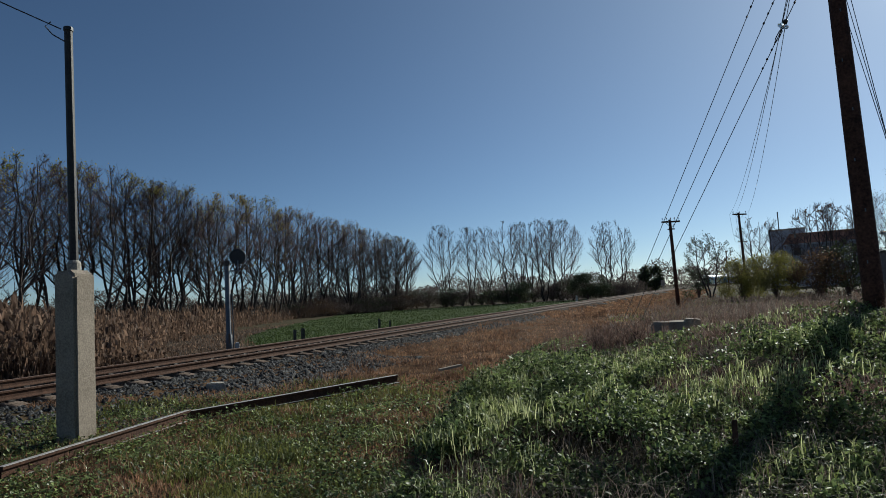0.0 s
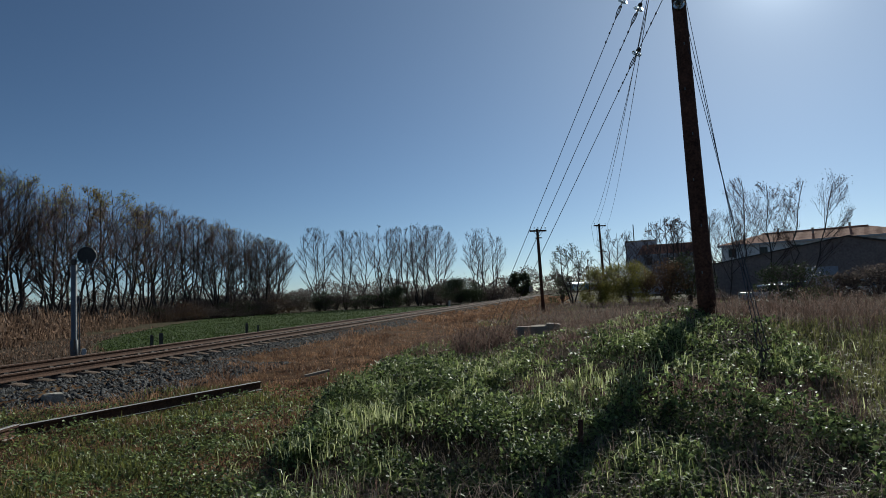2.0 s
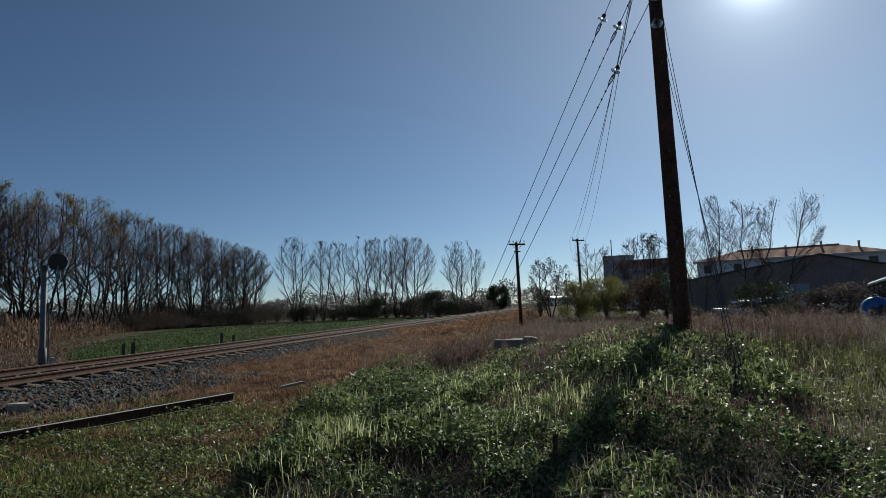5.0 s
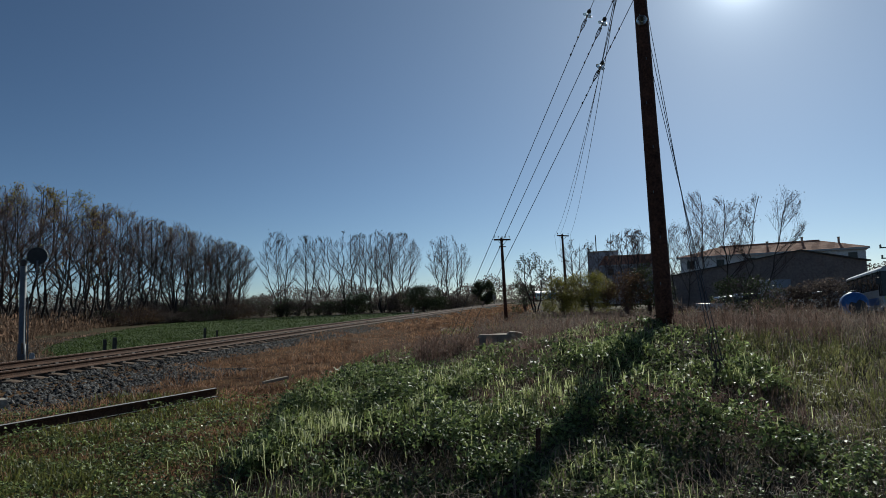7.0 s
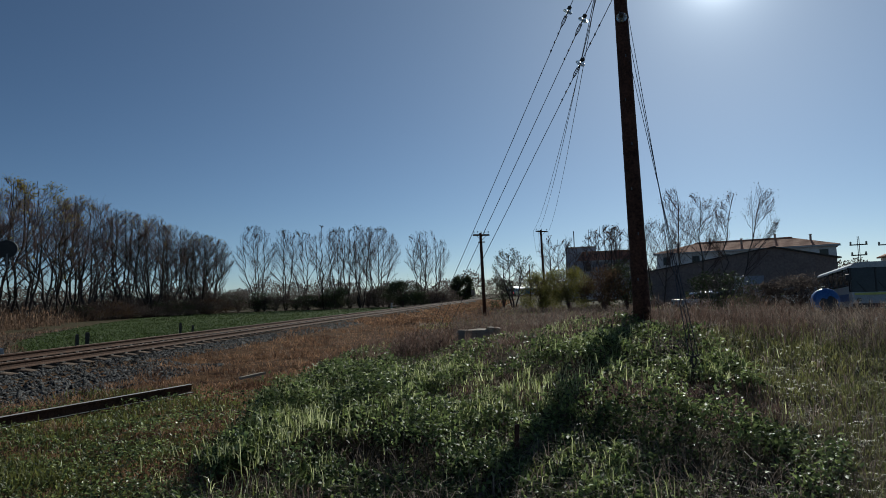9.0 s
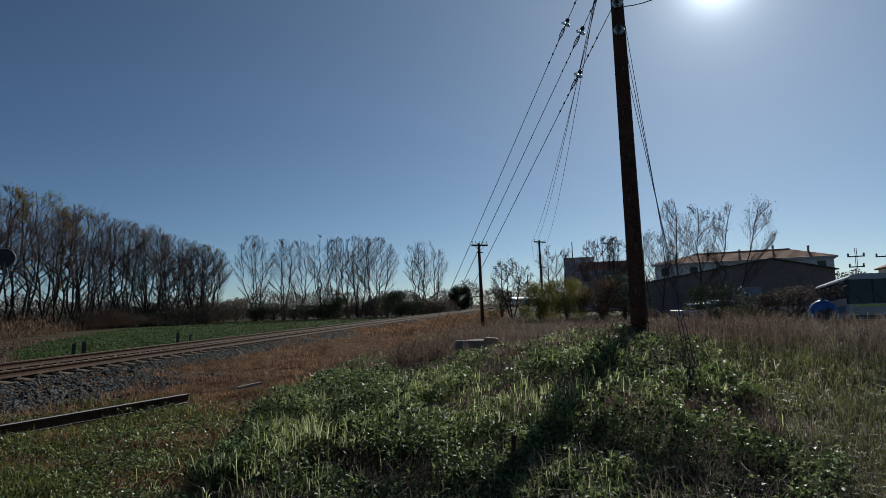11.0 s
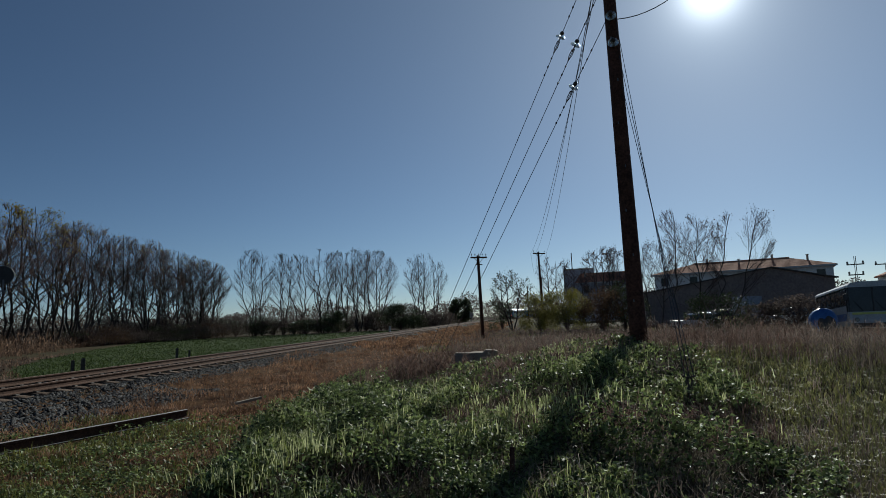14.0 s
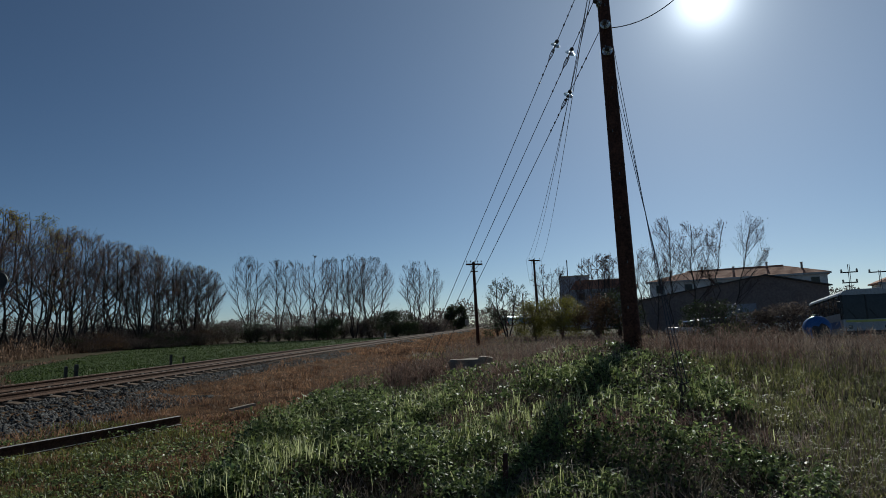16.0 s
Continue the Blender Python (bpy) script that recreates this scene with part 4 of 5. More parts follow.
# grey block with roof masts
a, b = (68.6, 133.4), (74.6, 130.3)
grey = thing("grey_building", facing(a, b), "plain grey flat-roofed block behind bare trees", "building")
w = span(a, b)
part("wall", box(0, 0, 0, w, 9, 11.4, 0.02), "grey_wall", grey)
part("parapet", join(box(-0.08, -0.08, 11.4, w + 0.08, 0.2, 11.75), box(-0.08, 0.2, 11.4, 0.2, 9.08, 11.75), box(w - 0.2, 0.2, 11.4, w + 0.08, 9.08, 11.75)), "concrete", grey)
part("roof_mast", tube([(2.0, 2, 11.3), (2.0, 2, 15.6)], 0.12, 6), "darksteel", grey)
part("roof_mast", join(tube([(5.2, 2, 11.3), (5.4, 2, 15.8)], 0.05, 5), tube([(6.0, 2, 11.3), (5.8, 2, 15.8)], 0.05, 5), *[tube([(5.2 + 0.06 * k, 2, 12 + k), (5.98 - 0.06 * k, 2, 12.3 + k)], 0.035, 4) for k in range(4)]), "darksteel", grey, "lattice mast")


def gable_house(name, m, w, depth, eave, ridge, wall, roof, label, hip=2.5, over=0.5, windows=0, chimneys=0):
    """A hipped or gabled building whose long side is the front."""
    ob = thing(name, m, label, "building")
    part("wall", box(0, 0, 0, w, depth, eave, 0.02), wall, ob)
    o = over
    V = [(-o, -o, eave), (w + o, -o, eave), (w + o, depth + o, eave), (-o, depth + o, eave), (hip, depth / 2, ridge), (w - hip, depth / 2, ridge)]
    V2 = [(x, y, z - 0.22) for x, y, z in V[:4]]
    F = [(0, 1, 5, 4), (1, 2, 5), (2, 3, 4, 5), (3, 0, 4), (6, 7, 1, 0), (7, 8, 2, 1), (8, 9, 3, 2), (9, 6, 0, 3), (9, 8, 7, 6)]
    rf = part("roof", ([Vector(v) for v in V + V2], F), roof, ob)
    rows = 9
    for k in range(1, rows):
        t = k / rows
        x0, x1, y, z = -o + (hip + o) * t, w + o - (hip + o) * t, -o + (depth / 2 + o) * t, eave + (ridge - eave) * t
        part("tile_course", box(x0, y - 0.04, z - 0.03, x1, y + 0.03, z + 0.02, 0.006), roof, rf)
    part("fascia", box(-o - 0.03, -o - 0.05, eave - 0.3, w + o + 0.03, -o - 0.005, eave - 0.04), "white_paint", ob)
    part("ridge_cap", tube([(hip, depth / 2, ridge + 0.04), (w - hip, depth / 2, ridge + 0.04)], 0.12, 8), roof, rf)
    for k in range(windows):
        window(ob, Matrix.Translation((1.6 + (w - 3.2) * k / max(windows - 1, 1), 0, eave - 1.9)), 1.1, 1.2)
    for k in range(chimneys):
        cx, cy = w * (0.12 + 0.76 * k / max(chimneys - 1, 1)), depth * (0.3 + 0.15 * (k % 2))
        cz = eave + (ridge - eave) * (cy + o) / (depth / 2 + o)
        ch = part("chimney", box(cx - 0.15, cy - 0.15, cz - 0.5, cx + 0.15, cy + 0.15, cz + 0.75, 0.02), "concrete", ob)
        part("chimney_cap", box(cx - 0.22, cy - 0.22, cz + 0.75, cx + 0.22, cy + 0.22, cz + 0.85, 0.02), "concrete", ch)
    return ob


a, b = (63.6, 91.5), (82.0, 73.9)
gable_house("white_building", facing(a, b), span(a, b), 11, 7.35, 9.0, "white_wall", "tile", "long white building with a low terracotta hipped roof", hip=5.5, windows=6, chimneys=5)
gable_house("white_house", facing((95.0, 76.0), (105.5, 66.5)), 14, 9, 5.7, 7.3, "white_wall", "tile", "white house with a red tiled roof behind the bus", hip=3, windows=4, chimneys=2)
gable_house("brown_house", facing((58.0, 107.5), (67.5, 101.5)), 11.2, 8, 7.2, 9.0, "grey_wall", "tile", "low house with a faded tiled roof behind trees", hip=0.3, windows=3, chimneys=1)


def shed(a, b, peak_at, eave0, peak, eave1, depth):
    """A wide low-gabled shed; the gable end looks over the field."""
    w = span(a, b)
    ob = thing("shed", facing(a, b), "wide grey-brown shed with a low gable behind weeds", "building")
    out = [(0, 0), (w, 0), (w, eave1), (w * peak_at, peak), (0, eave0)]
    part("wall", prism(out, 0, depth), "brown_wall", ob)
    for (x0, z0), (x1, z1) in (((-0.3, eave0 - 0.06), (w * peak_at, peak)), ((w * peak_at, peak), (w + 0.3, eave1 - 0.06))):
        part("roof_sheet", prism([(x0, z0 + 0.01), (x1, z1 + 0.01), (x1, z1 + 0.13), (x0, z0 + 0.13)], -0.35, depth + 0.3), "darksteel", ob, "rusty metal roof sheet")
    n = int(w / 0.9)
    for k in range(1, n):
        x = w * k / n
        top_z = eave0 + (peak - eave0) * min(1, x / (w * peak_at)) if x < w * peak_at else peak + (eave1 - peak) * (x - w * peak_at) / (w * (1 - peak_at))
        part("cladding_rib", box(x - 0.03, -0.035, 0.1, x + 0.03, -0.002, top_z - 0.08), "brown_wall", ob)
    part("sliding_door", box(w * 0.46, -0.09, 0.05, w * 0.62, -0.04, 2.6, 0.01), "grey_wall", ob)
    return ob


shed((39.2, 58.0), (54.8, 49.4), 0.68, 3.35, 5.35, 4.1, 16)


def wheel(parent, m, r, w, rim="steel"):
    ob = part("wheel", moved(lathe([(r * 0.62, -w / 2), (r * 0.93, -w / 2), (r, -w * 0.32), (r, w * 0.32), (r * 0.93, w / 2), (r * 0.62, w / 2)], 20), m @ Matrix.Rotation(radians(90), 4, "X")), "rubber", parent)
    part("rim", moved(lathe([(r * 0.1, -w * 0.25), (r * 0.6, -w * 0.4), (r * 0.62, w * 0.4), (r * 0.1, w * 0.25)], 16), m @ Matrix.Rotation(radians(90), 4, "X")), rim, ob)


def body_shell(profile, length, taper=0.12, ends=(0.25, 0.25), z0=0.0):
    """A vehicle body along x: profile of (half width, height), drawn in at the ends."""
    n = len(profile)
    st = [(0, 1 - taper), (ends[0], 1.0), (length - ends[1], 1.0), (length, 1 - taper)]
    V, F = [], []
    for x, k in st:
        for hw, z in profile:
            V.append(Vector((x, -hw * k, z)))
        for hw, z in profile[::-1]:
            V.append(Vector((x, hw * k, z)))
    m = 2 * n
    for i in range(len(st) - 1):
        for j in range(m):
            q, w_ = i * m + j, i * m + (j + 1) % m
            F.append((q, w_, w_ + m, q + m))
    F.append(tuple(range(m))[::-1])
    F.append(tuple(range((len(st) - 1) * m, len(st) * m)))
    return V, F


def coach(m):
    """An old white and blue bus; its front is at x = 0, nose towards -x."""
    ob = thing("bus", m, "old white bus with a blue lower stripe parked in the weeds", "bus")
    L = 10.6
    part("body", body_shell([(1.2, 0.42), (1.24, 0.55), (1.25, 1.28)], L, 0.05, (0.3, 0.2)), "white_paint", ob, "white lower body")
    part("roof", body_shell([(1.22, 2.62), (1.2, 2.74), (1.05, 2.87), (0.6, 2.93)], L, 0.06, (0.35, 0.2)), "white_paint", ob, "pale roof")
    part("interior", box(0.6, -1.0, 0.9, L - 0.3, 1.0, 1.45), "black", ob)
    part("windscreen", join(box(0.03, -1.13, 1.28, 0.08, -0.03, 2.62, 0.02), box(0.03, 0.03, 1.28, 0.08, 1.13, 2.62, 0.02)), "pane", ob, "wide two-piece windscreen")
    for y in (-1.17, 0, 1.17):
        part("windscreen_post", box(0.02, y - 0.03, 1.26, 0.12, y + 0.03, 2.64, 0.01), "black", ob)
    part("rear_wall", box(L - 0.1, -1.15, 1.26, L - 0.02, 1.15, 2.64), "white_paint", ob)
    for side in (-1, 1):
        for k in range(6):
            x = 0.35 + k * 1.48
            part("side_window", box(x + 0.06, side * 1.2 - 0.015, 1.62, x + 1.4, side * 1.2 + 0.015, 2.52, 0.01), "busglass", ob)
            part("window_post", box(x - 0.05, side * 1.2 - 0.03, 1.28, x + 0.05, side * 1.2 + 0.03, 2.64), "black", ob)
        part("waist_panel", box(0.35, side * 1.22 - 0.02, 1.27, L - 0.1, side * 1.22 + 0.02, 1.62), "white_paint", ob)
        part("stripe", box(0.4, side * 1.257 - 0.006, 0.8, L - 0.4, side * 1.257 + 0.006, 1.2), "blue_paint", ob, "blue stripe")
        for x in (1.6, L - 2.4):
            wheel(ob, Matrix.Translation((x, side * 1.08, 0.48)), 0.48, 0.28)
        part("mirror", join(tube([(0.05, side * 1.2, 2.3), (-0.25, side * 1.35, 2.25)], 0.02, 5), box(-0.3, side * 1.35 - 0.1, 1.9, -0.24, side * 1.35 + 0.1, 2.25, 0.02)), "black", ob)
        part("headlight", moved(lathe([(0.05, -0.03), (0.12, 0.0), (0.1, 0.04)], 12), Matrix.Translation((0.0, side * 0.85, 0.85)) @ Matrix.Rotation(radians(-90), 4, "Y")), "busglass", ob)
    part("front_panel", box(-0.03, -1.05, 1.12, 0.02, 1.05, 1.24, 0.01), "yellow_paint", ob, "lime yellow band")
    part("bumper", box(-0.1, -1.18, 0.42, 0.05, 1.18, 0.66, 0.03), "black", ob)
    for s in (-0.5, 0.5):
        part("wiper", tube([(-0.01, s, 1.3), (0.0, s + 0.4, 1.85)], 0.012, 4), "black", ob)
    part("roof_hatch", box(3.2, -0.4, 2.92, 4.0, 0.4, 3.0, 0.02), "white_paint", ob)
    return ob


coach(Matrix.Translation((32.30, 26.80, -0.18)) @ Matrix.Rotation(radians(52), 4, "Z") @ Matrix.Rotation(radians(2.5), 4, "Y"))


def barrel(m):
    ob = thing("blue_tank", m, "blue plastic tank lying beside the bus", "tank")
    lie = Matrix.Translation((0, 0, 0.72)) @ Matrix.Rotation(radians(84), 4, "X")
    part("tank", moved(lathe([(0.08, -0.62), (0.42, -0.6), (0.58, -0.48), (0.64, -0.25), (0.62, -0.2), (0.64, -0.15), (0.64, 0.15), (0.62, 0.2), (0.64, 0.26), (0.6, 0.4), (0.45, 0.5), (0.05, 0.54)], 28), lie), "blue_paint", ob, "", True)
    # the shell is closed; a black disc paints the opening's shaded inside
    part("open_mouth", moved(lathe([(0.1, 0.44), (0.40, 0.46), (0.42, 0.52), (0.1, 0.56)], 24), lie @ Matrix.Translation((0.06, -0.2, 0.0))), "black", ob, "black disc painting the shade inside the tank's opening")
    part("filler_cap", lathe([(0.16, 1.34), (0.17, 1.42), (0.12, 1.46)], 14), "black", ob)
    part("cradle", join(box(-0.6, -0.5, 0, 0.6, -0.35, 0.2, 0.02), box(-0.6, 0.35, 0, 0.6, 0.5, 0.2, 0.02)), "darksteel", ob)


barrel(Matrix.Translation((28.50, 26.63, gz(28.50, 26.63))) @ Matrix.Rotation(radians(-35), 4, "Z"))


def old_car(m, paint, label):
    """A parked car: body, cabin, glass, wheels."""
    ob = thing("parked_car", m, label, "car", "cars parked by the shed")
    part("body", body_shell([(0.75, 0.25), (0.83, 0.4), (0.83, 0.72), (0.76, 0.88)], 4.1, 0.08, (0.5, 0.4)), paint, ob)
    part("cabin", body_shell([(0.72, 0.86), (0.6, 1.32), (0.4, 1.40)], 2.3, 0.18, (0.55, 0.5)), "busglass", ob, "dark glazed cabin").location.x = 1.1
    part("roof", box(1.75, -0.55, 1.36, 2.95, 0.55, 1.43, 0.03), paint, ob)
    for x in (0.8, 3.3):
        for y in (-0.74, 0.74):
            wheel(ob, Matrix.Translation((x, y, 0.31)), 0.31, 0.19)
    for y in (-0.55, 0.55):
        part("headlight", box(-0.02, y - 0.14, 0.55, 0.06, y + 0.14, 0.72, 0.02), "busglass", ob)
    part("bumper", box(-0.1, -0.75, 0.3, 0.06, 0.75, 0.46, 0.03), "black", ob)


old_car(polar(36.0, 56, 0, -20), "white_paint", "old white car parked by the shed")
old_car(polar(43.0, 56, 0, -30), "white_paint", "old pale car parked in front of the shed")
old_car(polar(37.6, 62, 0.0, -20), "yellow_paint", "old tan car parked by the shed")


def lattice_pole(m, arms, tall, label):
    ob = thing("power_pylon", m, label, "utility pole", "power poles behind the bus")
    part("shaft", join(box(-0.12, -0.08, 0, -0.05, 0.08, tall), box(0.05, -0.08, 0, 0.12, 0.08, tall)), "darksteel", ob)
    for z, w_ in arms:
        part("crossarm", box(-w_ / 2, -0.07, z, w_ / 2, 0.07, z + 0.14, 0.01), "darksteel", ob)
        for s in (-1, 1):
            part("insulator", lathe([(0.05, z + 0.14), (0.14, z + 0.2), (0.08, z + 0.3), (0.13, z + 0.38), (0.04, z + 0.5)], 8), "concrete", ob).location.x = s * (w_ / 2 - 0.12)
    return ob


lattice_pole(polar(49.4, 95, 0, -49), ((6.3, 1.9), (5.0, 1.7), (3.6, 1.9)), 7.4, "steel power pole with stacked crossarms")
lattice_pole(polar(51.3, 100, 0, -49), ((6.4, 2.4),), 6.7, "steel power pole with one crossarm")


# ---- train, two cars, far along the track ----
def railcar(m, nose, art, last):
    """A diesel railcar along +y; nose -1: cab at the near end, 1: at the far end."""
    ob = thing("railcar", m, "blue and silver diesel railcar covered in graffiti, on the track", "train", "cars of one train")
    L = 21.0
    prof = [(1.35, 0.55), (1.42, 0.9), (1.45, 1.6), (1.45, 2.75)]
    turn = Matrix.Rotation(radians(90), 4, "Z")
    part("body", moved(body_shell(prof, L, 0.10, (0.7 if nose < 0 else 0.1, 0.7 if nose > 0 else 0.1)), turn), "teal_paint", ob, "blue sides")
    part("roof", moved(body_shell([(1.45, 2.76), (1.36, 3.2), (1.0, 3.5), (0.5, 3.6)], L, 0.14, (1.0 if nose < 0 else 0.1, 1.0 if nose > 0 else 0.1)), turn), "silver", ob, "dusty silver roof")
    for side in (-1, 1):
        x = side * 1.462
        part("graffiti_panel", box(x - 0.006, 1.0, 0.75, x + 0.006, L - 1.0, 1.72), art, ob, "sprayed graffiti along the lower side")
        for k, y in enumerate((1.6, 3.2, 7.4, 9.1, 10.8, 12.5, 17.6, 19.2)):
            wn_ = part("window", box(x - 0.012, y, 1.8, x + 0.012, y + 1.2, 2.62, 0.01), "black", ob)
            part("pane", box(x - 0.018, y + 0.06, 1.86, x + 0.018, y + 1.14, 2.56, 0.01), "pane", wn_)
        for y in (5.0, 15.0):
            dr = part("door", box(x - 0.016, y, 0.6, x + 0.016, y + 1.5, 2.66, 0.01), "teal_paint", ob)
            for k in (0, 1):
                part("door_pane", box(x - 0.022, y + 0.15 + 0.72 * k, 1.6, x + 0.022, y + 0.63 + 0.72 * k, 2.5, 0.01), "pane", dr)
        part("skirt", box(side * 1.30 - 0.03, 5.5, 0.2, side * 1.30 + 0.03, 15.2, 0.62, 0.02), "silver", ob)
    for y in (3.0, 18.0):
        bg = part("bogie", box(-1.0, y - 1.5, 0.25, 1.0, y + 1.5, 0.62, 0.05), "black", ob)
        for dy in (-0.95, 0.95):
            for sx in (-0.75, 0.75):
                part("wheel", moved(lathe([(0.42, -0.07), (0.46, -0.05), (0.42, 0.07)], 18), Matrix.Translation((sx, y + dy, 0.42)) @ Matrix.Rotation(radians(90), 4, "Y")), "rail", bg)
    for y, l_, h in ((4.5, 3.0, 0.32), (9.0, 4.5, 0.26), (15.5, 1.2, 0.4)):
        part("roof_unit", box(-0.75, y, 3.5, 0.75, y + l_, 3.6 + h, 0.06), "black", ob)
    ye = 0.0 if nose < 0 else L
    s = -1 if nose < 0 else 1
    part("cab_window", box(-1.08, ye - 0.02 if s < 0 else ye - 0.04, 1.75, 1.08, ye + 0.04 if s < 0 else ye + 0.02, 2.75, 0.02), "pane", ob, "wide cab window")
    part("destination_box", box(-0.4, ye - 0.03, 2.95, 0.4, ye + 0.03, 3.3, 0.02), "black", ob)
    part("cab_band", box(-1.2, ye - 0.03, 1.42, 1.2, ye + 0.03, 1.66, 0.01), "white_paint", ob, "pale band under the cab window")
    part("coupler", box(-1.2, ye + s * 0.0 - 0.25, 0.35, 1.2, ye + 0.25, 0.75, 0.06), "black", ob, "black buffer beam")
    for sx in (-0.85, 0.85):
        part("tail_lamp", moved(lathe([(0.06, -0.02), (0.13, 0.0), (0.1, 0.03)], 14), Matrix.Translation((sx, ye + s * 0.03, 1.2)) @ Matrix.Rotation(radians(90), 4, "X")), "red_lamp" if last and sx > 0 else "busglass", ob)
    return ob


railcar(track_pose(206, 0, RAIL_Z + 0.03), -1, "graffiti_green", True)
railcar(track_pose(228, 0, RAIL_Z + 0.03), 1, "graffiti", False)


# ---- small things on the ground ----
blk = thing("concrete_block", pose(5.5, 16.1, 0.11, 0, 0, -18), "rough low concrete block half hidden in weeds", "block")


def rough_block(w, d, h, seed, amount=0.03):
    bm = bmesh.new()
    bmesh.ops.create_cube(bm, size=1)
    for v in bm.verts:
        v.co = Vector((v.co.x * w, v.co.y * d, (v.co.z + 0.5) * h))
    bmesh.ops.bevel(bm, geom=bm.edges[:], offset=min(w, d, h) * 0.08, segments=2, affect="EDGES")
    bmesh.ops.subdivide_edges(bm, edges=bm.edges[:], cuts=2, use_grid_fill=True)
    for v in bm.verts:
        v.co += Vector(noise.noise_vector(v.co * 5 + Vector((seed, 0, 0)))) * amount
    bm.verts.index_update()
    out = [v.co.copy() for v in bm.verts], [tuple(v.index for v in f.verts) for f in bm.faces]
    bm.free()
    return out


part("block", rough_block(0.95, 0.6, 0.62, 3), "post_concrete", blk)
part("slab", moved(rough_block(0.34, 0.62, 0.14, 9, 0.02), Matrix.Translation((0.5, 0.05, 0.52)) @ Matrix.Rotation(radians(6), 4, "Y")), "post_concrete", blk, "broken slab edge")
tagged(part("stone", moved(rough_block(0.32, 0.24, 0.17, 5, 0.02), pose(-4.75, 12.7, gz(-4.75, 12.7) - 0.03, 0, 4, 30)), "concrete"), "squared grey stone lying in dry grass", "stone")
tagged(part("plank", moved(rough_block(0.62, 0.09, 0.05, 6, 0.006), pose(-0.1, 14.4, gz(-0.1, 14.4) + 0.06, 0, -4, 35)), "post_concrete"), "pale weathered wooden plank in dry grass", "plank")
short_post(-7.5, 31.2, 0.72, 0.13, "darksteel", "short dark post beside the track")
short_post(-7.15, 31.4, 0.78, 0.16, "darksteel", "short dark post beside the track")
short_post(-4.3, 40.2, 0.75, 0.13, "darksteel", "thin dark post beside the track")
short_post(-3.7, 41.0, 0.6, 0.10, "darksteel", "thin dark post beside the track")
short_post(20.6, 100.5, 0.9, 0.22, "white_paint", "short white marker post beside the track")
short_post(-8.75, 26.4, 0.52, 0.16, "white_paint", "short white marker post by the signal")
sign = thing("track_sign", polar(18.9, 158, 0, -18), "pale square sign plate on a post by the track", "sign")
part("sign_post", tube([(0, 0, 0), (0, 0, 2.0)], 0.05, 6), "steel", sign)
part("plate", box(-0.45, -0.03, 1.2, 0.45, 0.0, 2.5, 0.01), "concrete", sign)
for i, (x, y, tall) in enumerate(((3.45, 6.05, 0.42), (3.95, 6.5, 0.34), (2.15, 5.3, 0.40))):
    st = thing("wooden_stake", pose(x, y, gz(x, y) - 0.04, 2, 3, 30 * i), "short dark stake among green weeds", "stake", "stakes in the bank")
    part("stake", box(-0.022, -0.02, 0, 0.022, 0.02, tall, 0.006), "wood", st)


# ---- what grows ----
def wedge(n, r0, r1, a0, a1):
    """Scattered places, thinning out with distance."""
    r = r0 * (r1 / r0) ** rng.uniform(0, 1, n)
    a = np.radians(rng.uniform(a0, a1, n))
    return r * np.sin(a), r * np.cos(a), r


def bank_right(y):
    return 2.65 + 0.47 * y


def clumpy(x, y, k, seed):
    return 0.5 + 0.5 * ripple(x * k + seed, y * k - seed, 1.0)


def keep(mask, *arrays):
    return [q[mask] for q in arrays]


def stuff(name, sets, material, label, category):
    V, T = merge(*sets) if isinstance(sets, list) else sets
    return tagged(part(name, tri_mesh(name, V, T), material), label, category, kind="stuff")


def off_siding(x, y):
    """Clear of the siding rail."""
    d = np.full(np.shape(x), 99.0)
    for (ax, ay), (bx, by) in (((-4.75, 6.6), (-3.97, 9.48)), ((-3.97, 9.48), (-1.14, 12.36))):
        k = np.clip(((x - ax) * (bx - ax) + (y - ay) * (by - ay)) / ((bx - ax) ** 2 + (by - ay) ** 2), 0, 1)
        d = np.minimum(d, np.hypot(x - ax - k * (bx - ax), y - ay - k * (by - ay)))
    return d


def is_bank(x, y):
    return (x > bank_edge(y) + 0.02 + 0.2 * smooth(5.5, 4.5, y)) & (x < bank_right(y)) & (y < 19) & (y > 2.2)


def canopy(x, y):
    """Height of the weeds on the bank: rounded hummocks with hollows between them."""
    lump = np.clip(0.5 + 0.62 * ripple(x * 2.0 + 3, y * 1.7 - 2, 1.0) + 0.34 * ripple(x * 4.1, y * 3.7 + 1, 1.0) + 0.16 * ripple(y * 7.3, x * 8.1, 1.0), 0, 1.25)
    lip = 0.30 * smooth(0.0, 0.45, x - bank_edge(y)) * smooth(4.2, 5.5, y) * (1 - 0.75 * smooth(0.7, 2.2, x - bank_edge(y))) * (1 - 0.6 * smooth(10, 15, y))
    lip = lip * smooth(0.4, 1.3, np.hypot(x - 6.75, y - 10.2))
    near = 0.22 + 0.78 * smooth(4.0, 6.6, np.hypot(x, y))
    return (lip + (0.02 + 0.52 * lump ** 1.6) * (1 - 0.66 * smooth(7.5, 11.5, np.hypot(x, y)))) * near


